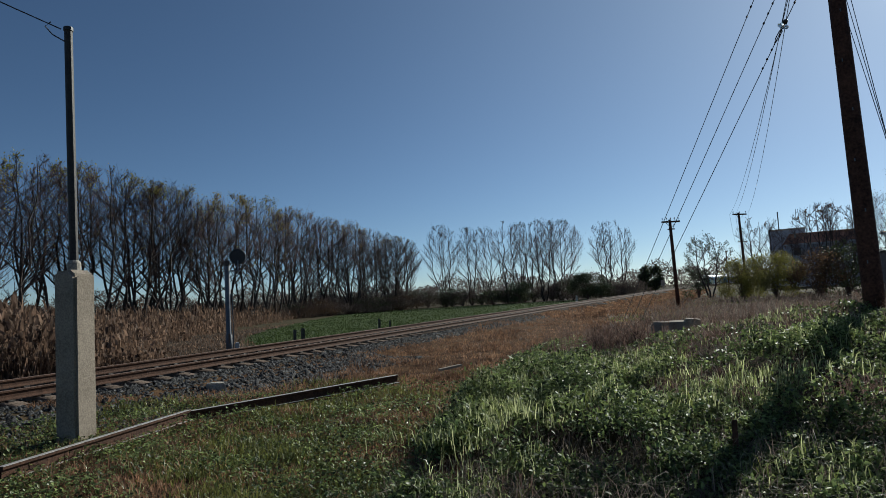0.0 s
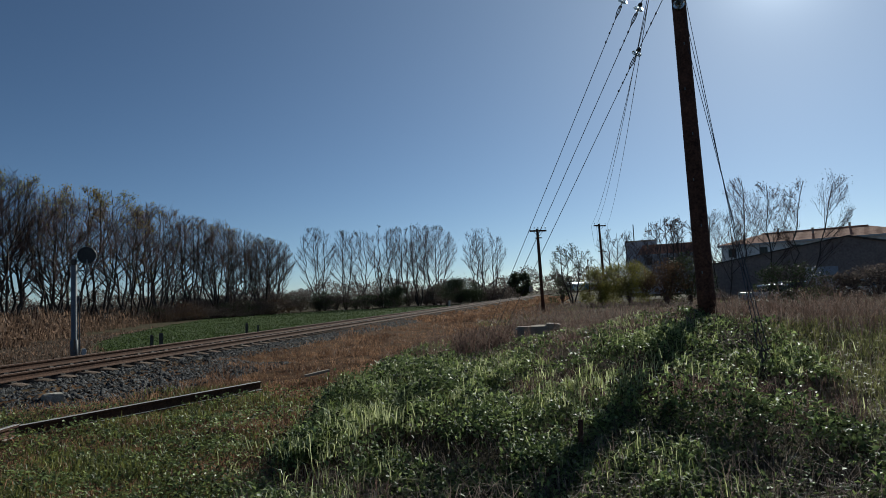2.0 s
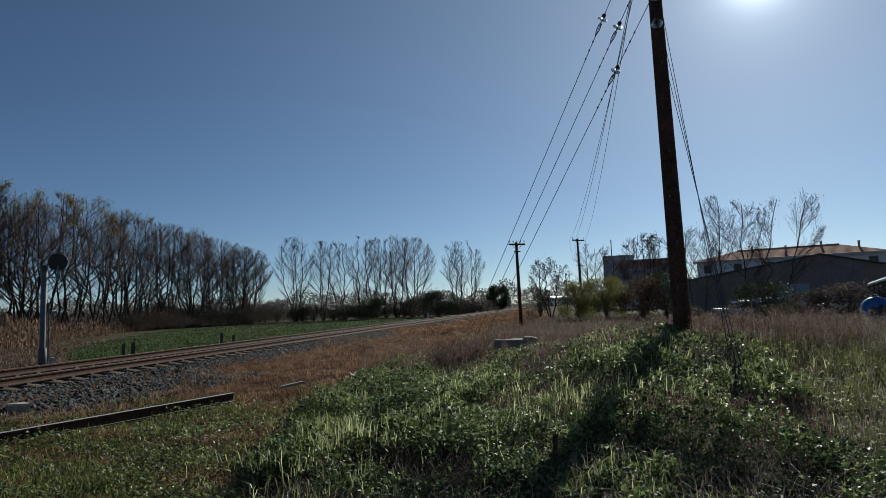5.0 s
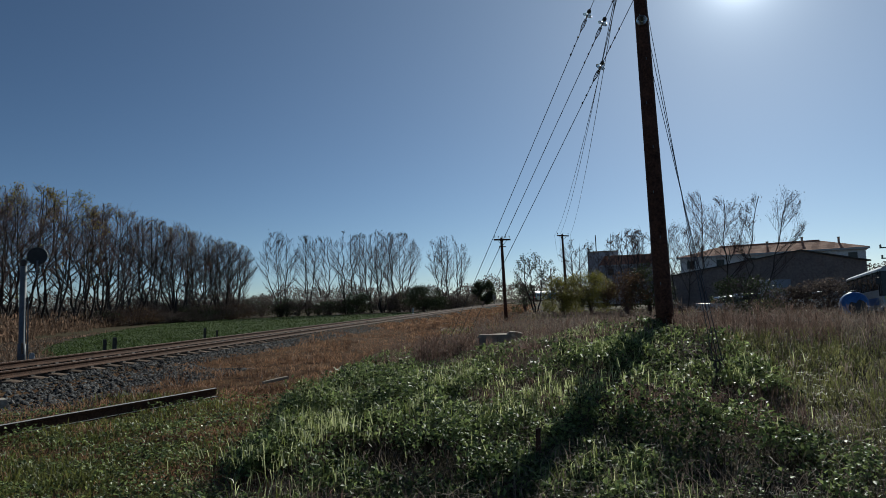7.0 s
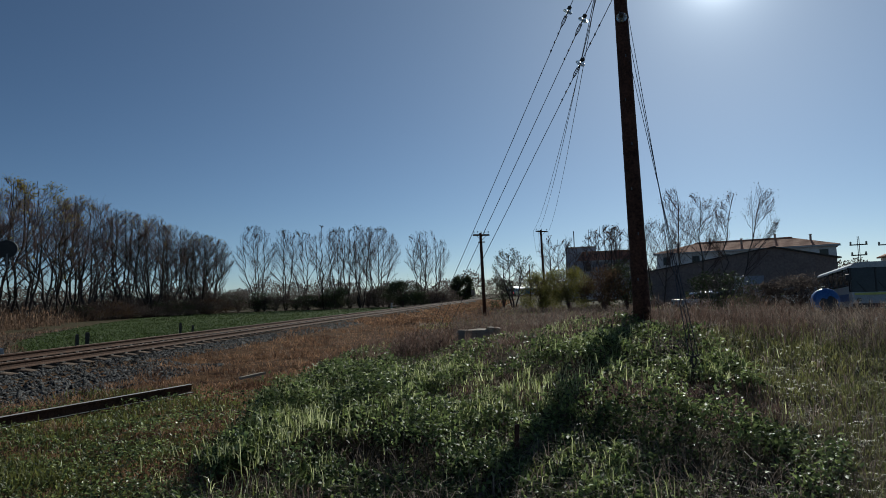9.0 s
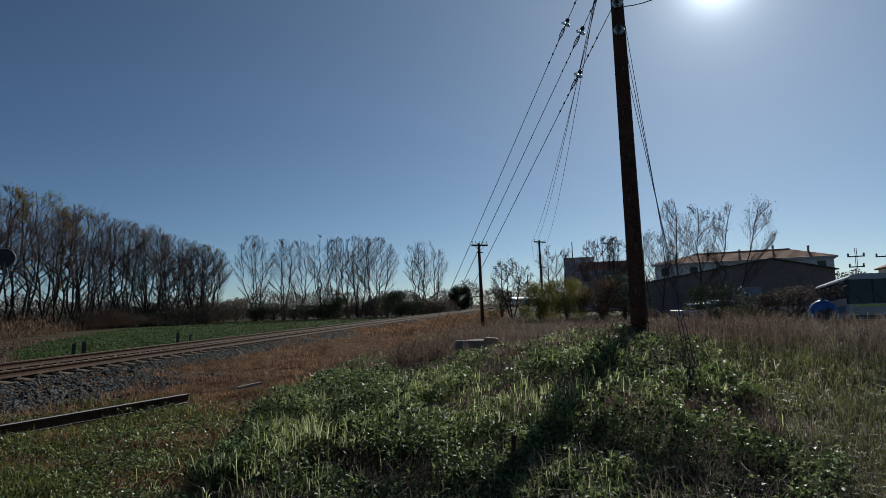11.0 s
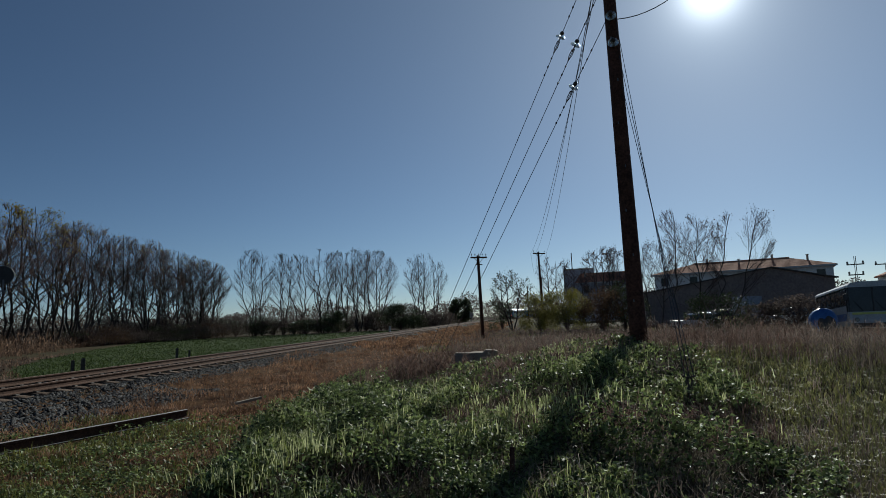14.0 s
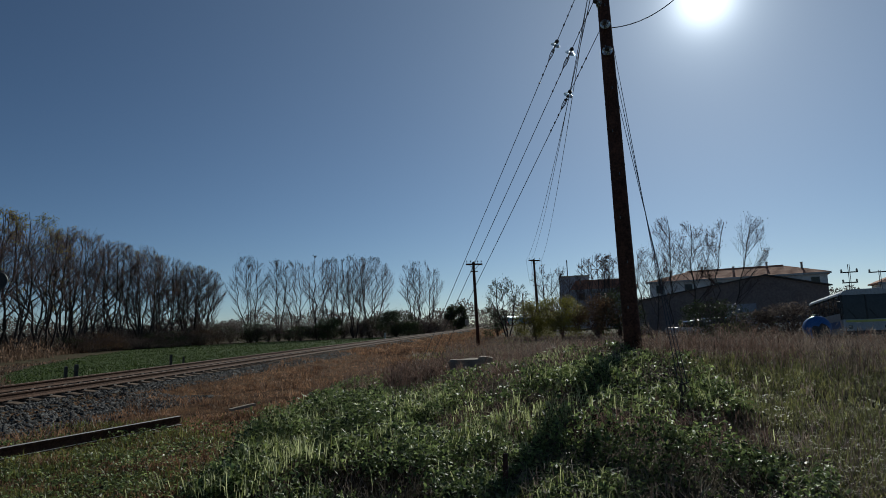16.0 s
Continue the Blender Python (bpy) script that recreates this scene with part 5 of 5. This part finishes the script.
# broad leaves on the bank
x, y, r = wedge(70000, 2.8, 21, -12, 47)
m = is_bank(x, y) & (clumpy(x, y, 0.85, 12) < rng.uniform(0.58, 0.68, len(x))) & ((clumpy(x, y, 1.5, 3.0) > rng.uniform(0.2, 0.78, len(x))) | ((x < bank_edge(y) + 0.7) & (y > 4.5)))
x, y, r = keep(m, x, y, r)
sets = []
top_h = canopy(x, y)
for k in range(7):
    up = rng.uniform(0.1, 1.0, len(x)) ** 0.4 * top_h
    P = on_ground(x + rng.normal(0, 0.07, len(x)), y + rng.normal(0, 0.07, len(x)), up)
    sets.append(leaves(P, rng.uniform(0.5, 1.7, len(x)) * (0.017 + 0.0014 * r), 1.2, 1.6))
stuff("bank_weeds", sets, "nettle", "lush dark green broad-leaved weeds covering the bank", "weeds")

# upright blades rising out of them in tufts
x, y, r = wedge(13500, 2.8, 22, -14, 46)
m = is_bank(x - 0.18, y) & (clumpy(x, y, 1.9, 1.0) + 0.5 * (canopy(x, y) - 0.25) > 0.60) & (rng.uniform(0, 1, len(x)) < 0.15 + 0.85 * smooth(5.0, 8.0, r)) & (rng.uniform(0, 1, len(x)) > 0.8 * smooth(2.2, 0.6, bank_right(y) - x)) & (rng.uniform(0, 1, len(x)) > 0.45 * smooth(9, 12, r))
x, y, r = keep(m, x, y, r)
# the pale share also carries sunlit tips in its colour
for mat_, share, label in (("grass", 3, "upright green grass tufts among the weeds"), ("grass_pale", 5, "pale seed stalks standing out of the weeds, sunlight put into their colour")):
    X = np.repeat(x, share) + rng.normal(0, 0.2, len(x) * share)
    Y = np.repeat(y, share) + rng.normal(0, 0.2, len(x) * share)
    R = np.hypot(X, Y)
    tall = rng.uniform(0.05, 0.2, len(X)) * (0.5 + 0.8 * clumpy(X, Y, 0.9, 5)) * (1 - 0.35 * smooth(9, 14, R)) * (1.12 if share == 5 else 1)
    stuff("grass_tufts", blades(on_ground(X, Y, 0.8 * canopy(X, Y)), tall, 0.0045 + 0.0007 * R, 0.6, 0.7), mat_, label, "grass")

# dry brown grass between the siding and the track
x, y, r = wedge(190000, 9.5, 95, -36, 26)
lat, s = track_side(x, y)
m = (lat > 1.3 + 1.1 * smooth(0.38, 0.7, clumpy(x, y, 0.3, 2))) & ((lat > 3.4 + 0.6 * ripple(x, y, 1.2)) | (y > 17) | (y < 11.5)) & ((x < bank_edge(y) + 0.5) | ((y > 19) & (lat < 11))) & (y > 10.2 + 1.4 * ripple(x, y, 0.8)) & (clumpy(x, y, 0.7, 6) > rng.uniform(-0.05, 0.72, len(x)))
x, y, r = keep(m, x, y, r)
tall = rng.uniform(0.06, 0.26, len(x)) * (0.25 + 1.5 * clumpy(x, y, 1.0, 4) ** 2) * (0.35 + 0.65 * smooth(0.15, 1.2, off_siding(x, y)))
mat = rng.uniform(0, 1, len(x)) < 0.7
stuff("dry_grass", [blades(on_ground(x[mat], y[mat]), tall[mat] * 0.9, 0.004 + 0.0007 * r[mat], 1.7, 0.4), blades(on_ground(x[~mat], y[~mat]), tall[~mat], 0.004 + 0.0006 * r[~mat], 1.2, 0.3)], "grass_brown", "matted dry reddish-brown grass beside the track", "grass")

# short mixed turf in front of the siding
x, y, r = wedge(120000, 3.0, 13.5, -40, 14)
m = (x < bank_edge(y) + 0.5) & (track_side(x, y)[0] > 2.6) & (off_siding(x, y) > 0.1)
x, y, r = keep(m, x, y, r)
c = clumpy(x, y, 1.3, 9) + rng.normal(0, 0.14, len(x))
g = c > 0.52
stuff("turf", blades(on_ground(x[g], y[g]), rng.uniform(0.04, 0.13, g.sum()) * (0.3 + 1.2 * c[g]), 0.006 + 0.0007 * r[g], 0.9), "turf", "short green turf with bare patches", "grass")
b = ~g & (rng.uniform(0, 1, len(x)) < 0.75)
stuff("turf", blades(on_ground(x[b], y[b]), rng.uniform(0.03, 0.11, b.sum()), 0.006 + 0.0008 * r[b], 1.1), "grass_brown", "short dry brown turf", "grass")
x, y, r = wedge(75000, 3.0, 12.5, -40, 14)
m = (x < bank_edge(y) + 0.5) & (track_side(x, y)[0] > 2.5) & (clumpy(x, y, 1.7, 4) + 0.25 * smooth(-2, -5, x) > rng.uniform(0.3, 0.62, len(x)))
x, y, r = keep(m, x, y, r)
stuff("low_weeds", leaves(on_ground(x, y, rng.uniform(0.02, 1.0, len(x)) * (0.05 + 0.16 * clumpy(x, y, 2.1, 8))), rng.uniform(0.6, 1.5, len(x)) * (0.016 + 0.0014 * r), 0.9, 1.4), "nettle", "low green leafy weeds in the turf", "weeds")
x, y, r = wedge(420, 3.2, 9, -34, 10)
m = (x < bank_edge(y) + 0.5) & (clumpy(x, y, 1.6, 7) > 0.6)
x, y, r = keep(m, x, y, r)
X, Y = np.repeat(x, 5) + rng.normal(0, 0.06, len(x) * 5), np.repeat(y, 5) + rng.normal(0, 0.06, len(x) * 5)
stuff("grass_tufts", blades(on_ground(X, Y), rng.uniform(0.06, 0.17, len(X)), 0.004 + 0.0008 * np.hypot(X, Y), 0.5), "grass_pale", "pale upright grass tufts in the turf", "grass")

# yellowish grass to the right of the bank
x, y, r = wedge(130000, 3.6, 22, 26, 56)
m = (x > bank_right(y) - 0.4) & (np.hypot(x - 6.75, y - 10.2) > 0.8) & (clumpy(x, y, 0.9, 2) > rng.uniform(-0.3, 0.5, len(x)))
x, y, r = keep(m, x, y, r)
h = rng.uniform(0, 1, len(x)) < 0.72 + 0.5 * (clumpy(x, y, 0.7, 1) - 0.5)
stuff("meadow_grass", blades(on_ground(x[h], y[h]), rng.uniform(0.05, 0.18, h.sum()), 0.005 + 0.0006 * r[h], 1.3), "grass_olive", "thin olive-green meadow grass", "grass")
stuff("meadow_grass", blades(on_ground(x[~h], y[~h]), rng.uniform(0.06, 0.22, (~h).sum()), 0.004 + 0.0006 * r[~h], 1.0), "weed", "dry dull brown meadow grass", "grass")


# tall dead weeds on the level ground behind
def weeds(x, y, r, lo, hi, twigs=7, thick=1.0):
    tall = rng.uniform(lo, hi, len(x))
    P = on_ground(x, y)
    wid = (0.004 + 0.0004 * r) * thick
    sets = [blades(P, tall, wid, 0.55, 0.1)]
    for k in range(twigs):
        f = rng.uniform(0.25, 0.95, len(x))
        sets.append(blades(P + np.array([0, 0, 1.0]) * (tall * f)[:, None], tall * rng.uniform(0.15, 0.38, len(x)), wid * 0.8, 1.9, 0.0))
    return sets


x, y, r = wedge(17000, 11.0, 70, 17, 56)
lat, s = track_side(x, y)
m = (lat > 7) & ((x > bank_right(y) - 0.6) | (y > 17.5)) & (clumpy(x, y, 0.35, 3) > rng.uniform(-0.1, 0.75, len(x)))
x, y, r = keep(m, x, y, r)
dark = clumpy(x, y, 0.5, 8) + rng.normal(0, 0.2, len(x)) > 0.5
stuff("dead_weeds", weeds(x[dark], y[dark], r[dark], 0.2, 0.6, 6), "withered", "dark reddish dead weeds standing in the rough field", "weeds")
stuff("dead_weeds", weeds(x[~dark], y[~dark], r[~dark], 0.2, 0.6, 5), "weed", "tall dead brown weeds standing in the rough field", "weeds")
x, y, r = wedge(60000, 12, 80, 14, 56)
lat, s = track_side(x, y)
m = (lat > 5) & ((x > bank_right(y) - 0.5) | (y > 18))
x, y, r = keep(m, x, y, r)
tall = rng.uniform(0.05, 0.24, len(x)) * (0.5 + 0.9 * clumpy(x, y, 0.8, 6))
green = clumpy(x, y, 0.4, 11) + 0.3 * smooth(24, 14, r) + rng.normal(0, 0.12, len(x)) > 0.68
stuff("dry_grass", blades(on_ground(x[~green], y[~green]), tall[~green], 0.006 + 0.0009 * r[~green], 1.3, 0.2), "weed", "dull dry grass under the dead weeds", "grass")
stuff("meadow_grass", blades(on_ground(x[green], y[green]), tall[green], 0.006 + 0.0009 * r[green], 1.1, 0.2), "grass_olive", "patches of olive grass between the dead weeds", "grass")
x, y, r = wedge(420, 14, 22, 8, 30)
m = (x > bank_edge(y) + 0.1) & (x < bank_right(y) + 1.5)
x, y, r = keep(m, x, y, r)
stuff("dead_weeds", weeds(x, y, r, 0.3, 0.62, 9), "withered", "dark seeded dock stalks on the bank's top", "weeds")
x, y, r = wedge(190, 13.5, 17, 11.5, 17)
m = (x > bank_edge(y) - 0.6)
x, y, r = keep(m, x, y, r)
stuff("dead_weeds", weeds(x, y, r, 0.25, 0.62, 10, 2.2), "withered", "dark seeded dock stalks beside the concrete block", "weeds")
# patches of reddish withered plants on the bank
x, y, r = wedge(26000, 3.5, 16, 2, 44)
m = is_bank(x, y) & (clumpy(x, y, 0.85, 12) > 0.57)
x, y, r = keep(m, x, y, r)
stuff("withered_weeds", blades(on_ground(x, y, 0.35 * canopy(x, y)), rng.uniform(0.08, 0.3, len(x)), 0.004 + 0.0005 * r, 1.4), "withered", "withered reddish plants in patches on the bank", "weeds")

# a few withered clumps and leafy patches in the turf
x, y, r = wedge(16000, 3.2, 10.5, -38, 8)
m = (x < bank_edge(y) + 0.4) & (clumpy(x, y, 1.1, 15) > 0.60) & (track_side(x, y)[0] > 2.6)
x, y, r = keep(m, x, y, r)
stuff("withered_weeds", blades(on_ground(x, y), rng.uniform(0.06, 0.2, len(x)), 0.005 + 0.0007 * r, 1.2), "grass_brown", "withered brown clumps in the green turf", "weeds")
x, y, r = wedge(16000, 3.2, 11.5, -40, 8)
m = (x < bank_edge(y) + 0.2) & (track_side(x, y)[0] > 2.5) & (clumpy(x, y, 1.25, 21) > 0.60) & (off_siding(x, y) > 0.1)
x, y, r = keep(m, x, y, r)
stuff("low_weeds", leaves(on_ground(x, y, rng.uniform(0.03, 0.14, len(x))), rng.uniform(0.6, 1.4, len(x)) * (0.018 + 0.0014 * r), 0.9, 1.4), "grass", "bright green leafy patches in the turf", "weeds")
# grass growing through the ballast's edge further along
x, y, r = wedge(60000, 38, 170, 4, 26)
lat, s = track_side(x, y)
m = (lat > 1.6 + 1.2 * smooth(0.4, 0.75, clumpy(x, y, 0.25, 2))) & (lat < 9)
x, y, r = keep(m, x, y, r)
stuff("dry_grass", blades(on_ground(x, y), rng.uniform(0.08, 0.24, len(x)), 0.01 + 0.0012 * r, 1.1), "grass_brown", "dry brown grass at the far end of the track", "grass")
# turf around and behind the standpoint
r, az = 8.5 * np.sqrt(rng.uniform(0, 1, 34000)), rng.uniform(-180, 180, 34000)
x, y = r * np.sin(np.radians(az)), r * np.cos(np.radians(az))
m = ((az < -39) | (az > 55) | (r < 3.2)) & (track_side(x, y)[0] > 2.4) & (rng.uniform(0, 1, len(r)) > smooth(5, 8.5, r))
x, y, r = keep(m, x, y, r)
stuff("turf", [blades(on_ground(x, y), rng.uniform(0.04, 0.14, len(x)), 0.010 + 0.0015 * r, 1.1), leaves(on_ground(x[::2], y[::2], 0.04), rng.uniform(0.03, 0.06, len(x[::2])), 0.9, 1.4)], "turf", "short green turf trodden around the standpoint", "grass")

# reeds and the crop beyond the track
x, y, r = wedge(36000, 24, 112, -46, -7)
front = np.interp(y, [10, 20, 30, 43, 66, 87, 108], [-5, -10, -14.4, -17.5, -19.6, -20.2, -20.2]) + 1.6 * ripple(x, y, 0.35)
depth = front - x
m = (depth > 0) & (clumpy(x, y, 0.5, 4) > rng.uniform(-0.3, 0.7, len(x)))
x, y, r, depth = keep(m, x, y, r, depth)
tall = rng.uniform(1.1, 2.5, len(x)) * (0.5 + 0.8 * clumpy(x, y, 0.55, 2)) * (0.25 + 0.75 * smooth(-7, -13, np.degrees(np.arctan2(x, y)))) * (0.35 + 0.65 * smooth(0, 4, depth))
P = on_ground(x, y)
stuff("reeds", [blades(P, tall, np.full(len(x), 0.04), 0.4, 0.15), blades(P + np.array([0, 0, 1.0]) * (tall * 0.78)[:, None], tall * 0.24, np.full(len(x), 0.12), 0.8, 0.4), blades(P, tall * 0.6, np.full(len(x), 0.05), 1.1, 0.4)], "reed", "dense belt of dry tan reeds beyond the track", "reeds")
x, y, r = wedge(50000, 24, 115, -30, 22)
lat, s = track_side(x, y)
m = (lat < -4.6) & (field(x + 0.5 * ripple(x, y, 0.35), y) > 0.5)
x, y, r = keep(m, x, y, r)
stuff("crop", blades(on_ground(x, y), rng.uniform(0.05, 0.12, len(x)), 0.012 + 0.0011 * r, 0.9), "crop", "young green crop in the field", "crop")
x, y, r = wedge(16000, 14, 90, -42, 20)
lat, s = track_side(x, y)
m = (lat < -2.7) & (lat > -4.8)
x, y, r = keep(m, x, y, r)
stuff("dry_grass", blades(on_ground(x, y), rng.uniform(0.08, 0.25, len(x)), 0.008 + 0.0010 * r, 0.9), "weed", "thin dead grass along the track's far side", "grass")
# dead stalks and litter lying all over the bank, and on the tilled margin beyond the track
x, y, r = wedge(20000, 2.8, 19, -10, 47)
m = is_bank(x, y)
x, y, r = keep(m, x, y, r)
stuff("dead_stalks", blades(on_ground(x, y, 0.02), rng.uniform(0.06, 0.34, len(x)), 0.003 + 0.0006 * r, 1.5, 0.3), "weed", "thin grey dead stalks among the weeds", "weeds")
x, y, r = wedge(26000, 17, 80, -46, -4)
lat, s = track_side(x, y)
m = (lat < -2.6) & (field(x, y) < 0.5) & (lat > -30)
x, y, r = keep(m, x, y, r)
stuff("litter_grass", blades(on_ground(x, y), rng.uniform(0.05, 0.26, len(x)) * (0.3 + 1.2 * clumpy(x, y, 0.3, 5)), 0.006 + 0.0009 * r, 1.2), "reed", "thin tan dead grass on the tilled margin", "grass")
x, y, r = wedge(9000, 17, 70, -46, -4)
lat, s = track_side(x, y)
m = (lat < -3.2) & (field(x, y) < 0.5) & (lat > -24)
x, y, r = keep(m, x, y, r)
stuff("clods", leaves(on_ground(x, y, 0.01), rng.uniform(0.04, 0.12, len(x)), 1.0, 1.2), "soil", "dark clods of tilled earth", "soil")


# ---- sleepers, fastenings and ballast ----
def sleeper_mesh():
    out = [(-1.25, 0.0), (1.25, 0.0), (1.25, 0.19), (1.0, 0.215), (0.55, 0.215), (0.3, 0.17), (-0.3, 0.17), (-0.55, 0.215), (-1.0, 0.215), (-1.25, 0.19)]
    V = [Vector((x, -0.14, z)) for x, z in out] + [Vector((x, 0.14, z)) for x, z in out] + [Vector((x, -0.10, z + 0.012)) for x, z in out[2:]] + [Vector((x, 0.10, z + 0.012)) for x, z in out[2:]]
    n = len(out)
    t = n - 2
    F = [tuple(range(n))[::-1], tuple(range(n, 2 * n))]
    for i in range(t - 1):
        a, b = 2 + i, 3 + i
        p, q = 2 * n + i, 2 * n + i + 1
        F += [(a, b, q, p), (p, q, q + t, p + t), (p + t, q + t, n + b, n + a)]
    return mesh_of("sleeper", V, F)


sl = sleeper_mesh()
sl.materials.append(M["sleeper"])
clip_mesh = mesh_of("rail_clip", *join(box(-0.16, -0.06, 0, -0.07, 0.06, 0.045, 0.01), box(0.07, -0.06, 0, 0.16, 0.06, 0.045, 0.01)))
clip_mesh.materials.append(M["clip"])
rs = random.Random(11)
for i in range(285):
    s = -46 + 0.62 * i
    m = track_pose(s, rs.uniform(-0.02, 0.02), RAIL_Z - 0.158 - 0.222) @ Matrix.Rotation(math.atan2(CANT, 1.5), 4, "Y") @ Matrix.Rotation(rs.uniform(-0.01, 0.01), 4, "Z")
    ob = new("sleeper", sl)
    ob.parent = track
    ob.matrix_local = m
    if s < 30:
        for sx in (-0.7525, 0.7525):
            c = new("rail_clip", clip_mesh)
            c.parent = ob
            c.matrix_local = Matrix.Translation((sx, 0, 0.215))


def stones(n, s0, s1, l0, l1, size, up, thin=0.0):
    """Angular ballast stones along the track, four upper faces each."""
    u = rng.uniform(0, 1, n)
    s = s0 + (s1 - s0) * u
    lat = rng.uniform(l0, l1, n)
    cx, cy = T_ORG.x + T_DIR.x * s + T_RIGHT.x * lat, T_ORG.y + T_DIR.y * s + T_RIGHT.y * lat
    if thin:
        k = clumpy(cx, cy, 0.5, 2) < thin
        cx, cy = cx[k], cy[k]
        n = len(cx)
    P = on_ground(cx, cy, up)
    base = np.array([[1, 0, 0], [-1, 0, 0], [0, 1, 0], [0, -1, 0], [0, 0, 0.75], [0, 0, -0.75]], float)
    V = base[None] * rng.uniform(0.6, 1.3, (n, 6, 1)) + rng.normal(0, 0.18, (n, 6, 3))
    a = rng.uniform(0, 6.28, n)
    c, d = np.cos(a)[:, None], np.sin(a)[:, None]
    V = np.stack([V[..., 0] * c - V[..., 1] * d, V[..., 0] * d + V[..., 1] * c, V[..., 2]], -1)
    V = V * (size * rng.uniform(0.6, 1.35, n))[:, None, None] + P[:, None]
    f = np.array([[0, 2, 4], [2, 1, 4], [1, 3, 4], [3, 0, 4]])
    T = (f[None] + (np.arange(n) * 6)[:, None, None]).reshape(-1, 3)
    return V.reshape(-1, 3), T


ballast = merge(stones(11000, -40, 8, 0.9, 2.5, 0.046, 0.0), stones(9000, -40, 25, -0.66, 0.66, 0.034, 0.02), stones(5000, -40, 25, -2.4, -0.9, 0.034, 0.0), stones(10000, 8, 95, 0.9, 2.2, 0.05, 0.0), stones(5000, -34, -23, 2.4, 4.3, 0.052, 0.0), stones(5000, 25, 90, -2.4, 0.66, 0.045, 0.02))
tagged(part("ballast", tri_mesh("ballast", *ballast), "ballast", track), "", "", kind="stuff")
bed = swept([(2.1, -0.25), (1.5, 0.05), (-1.5, 0.05), (-2.1, -0.25)], [track_pose(s, 0, RAIL_Z - 0.30) for s in stations])
part("ballast_bed", bed, "ballastbed", track, "grey crushed stone bed")
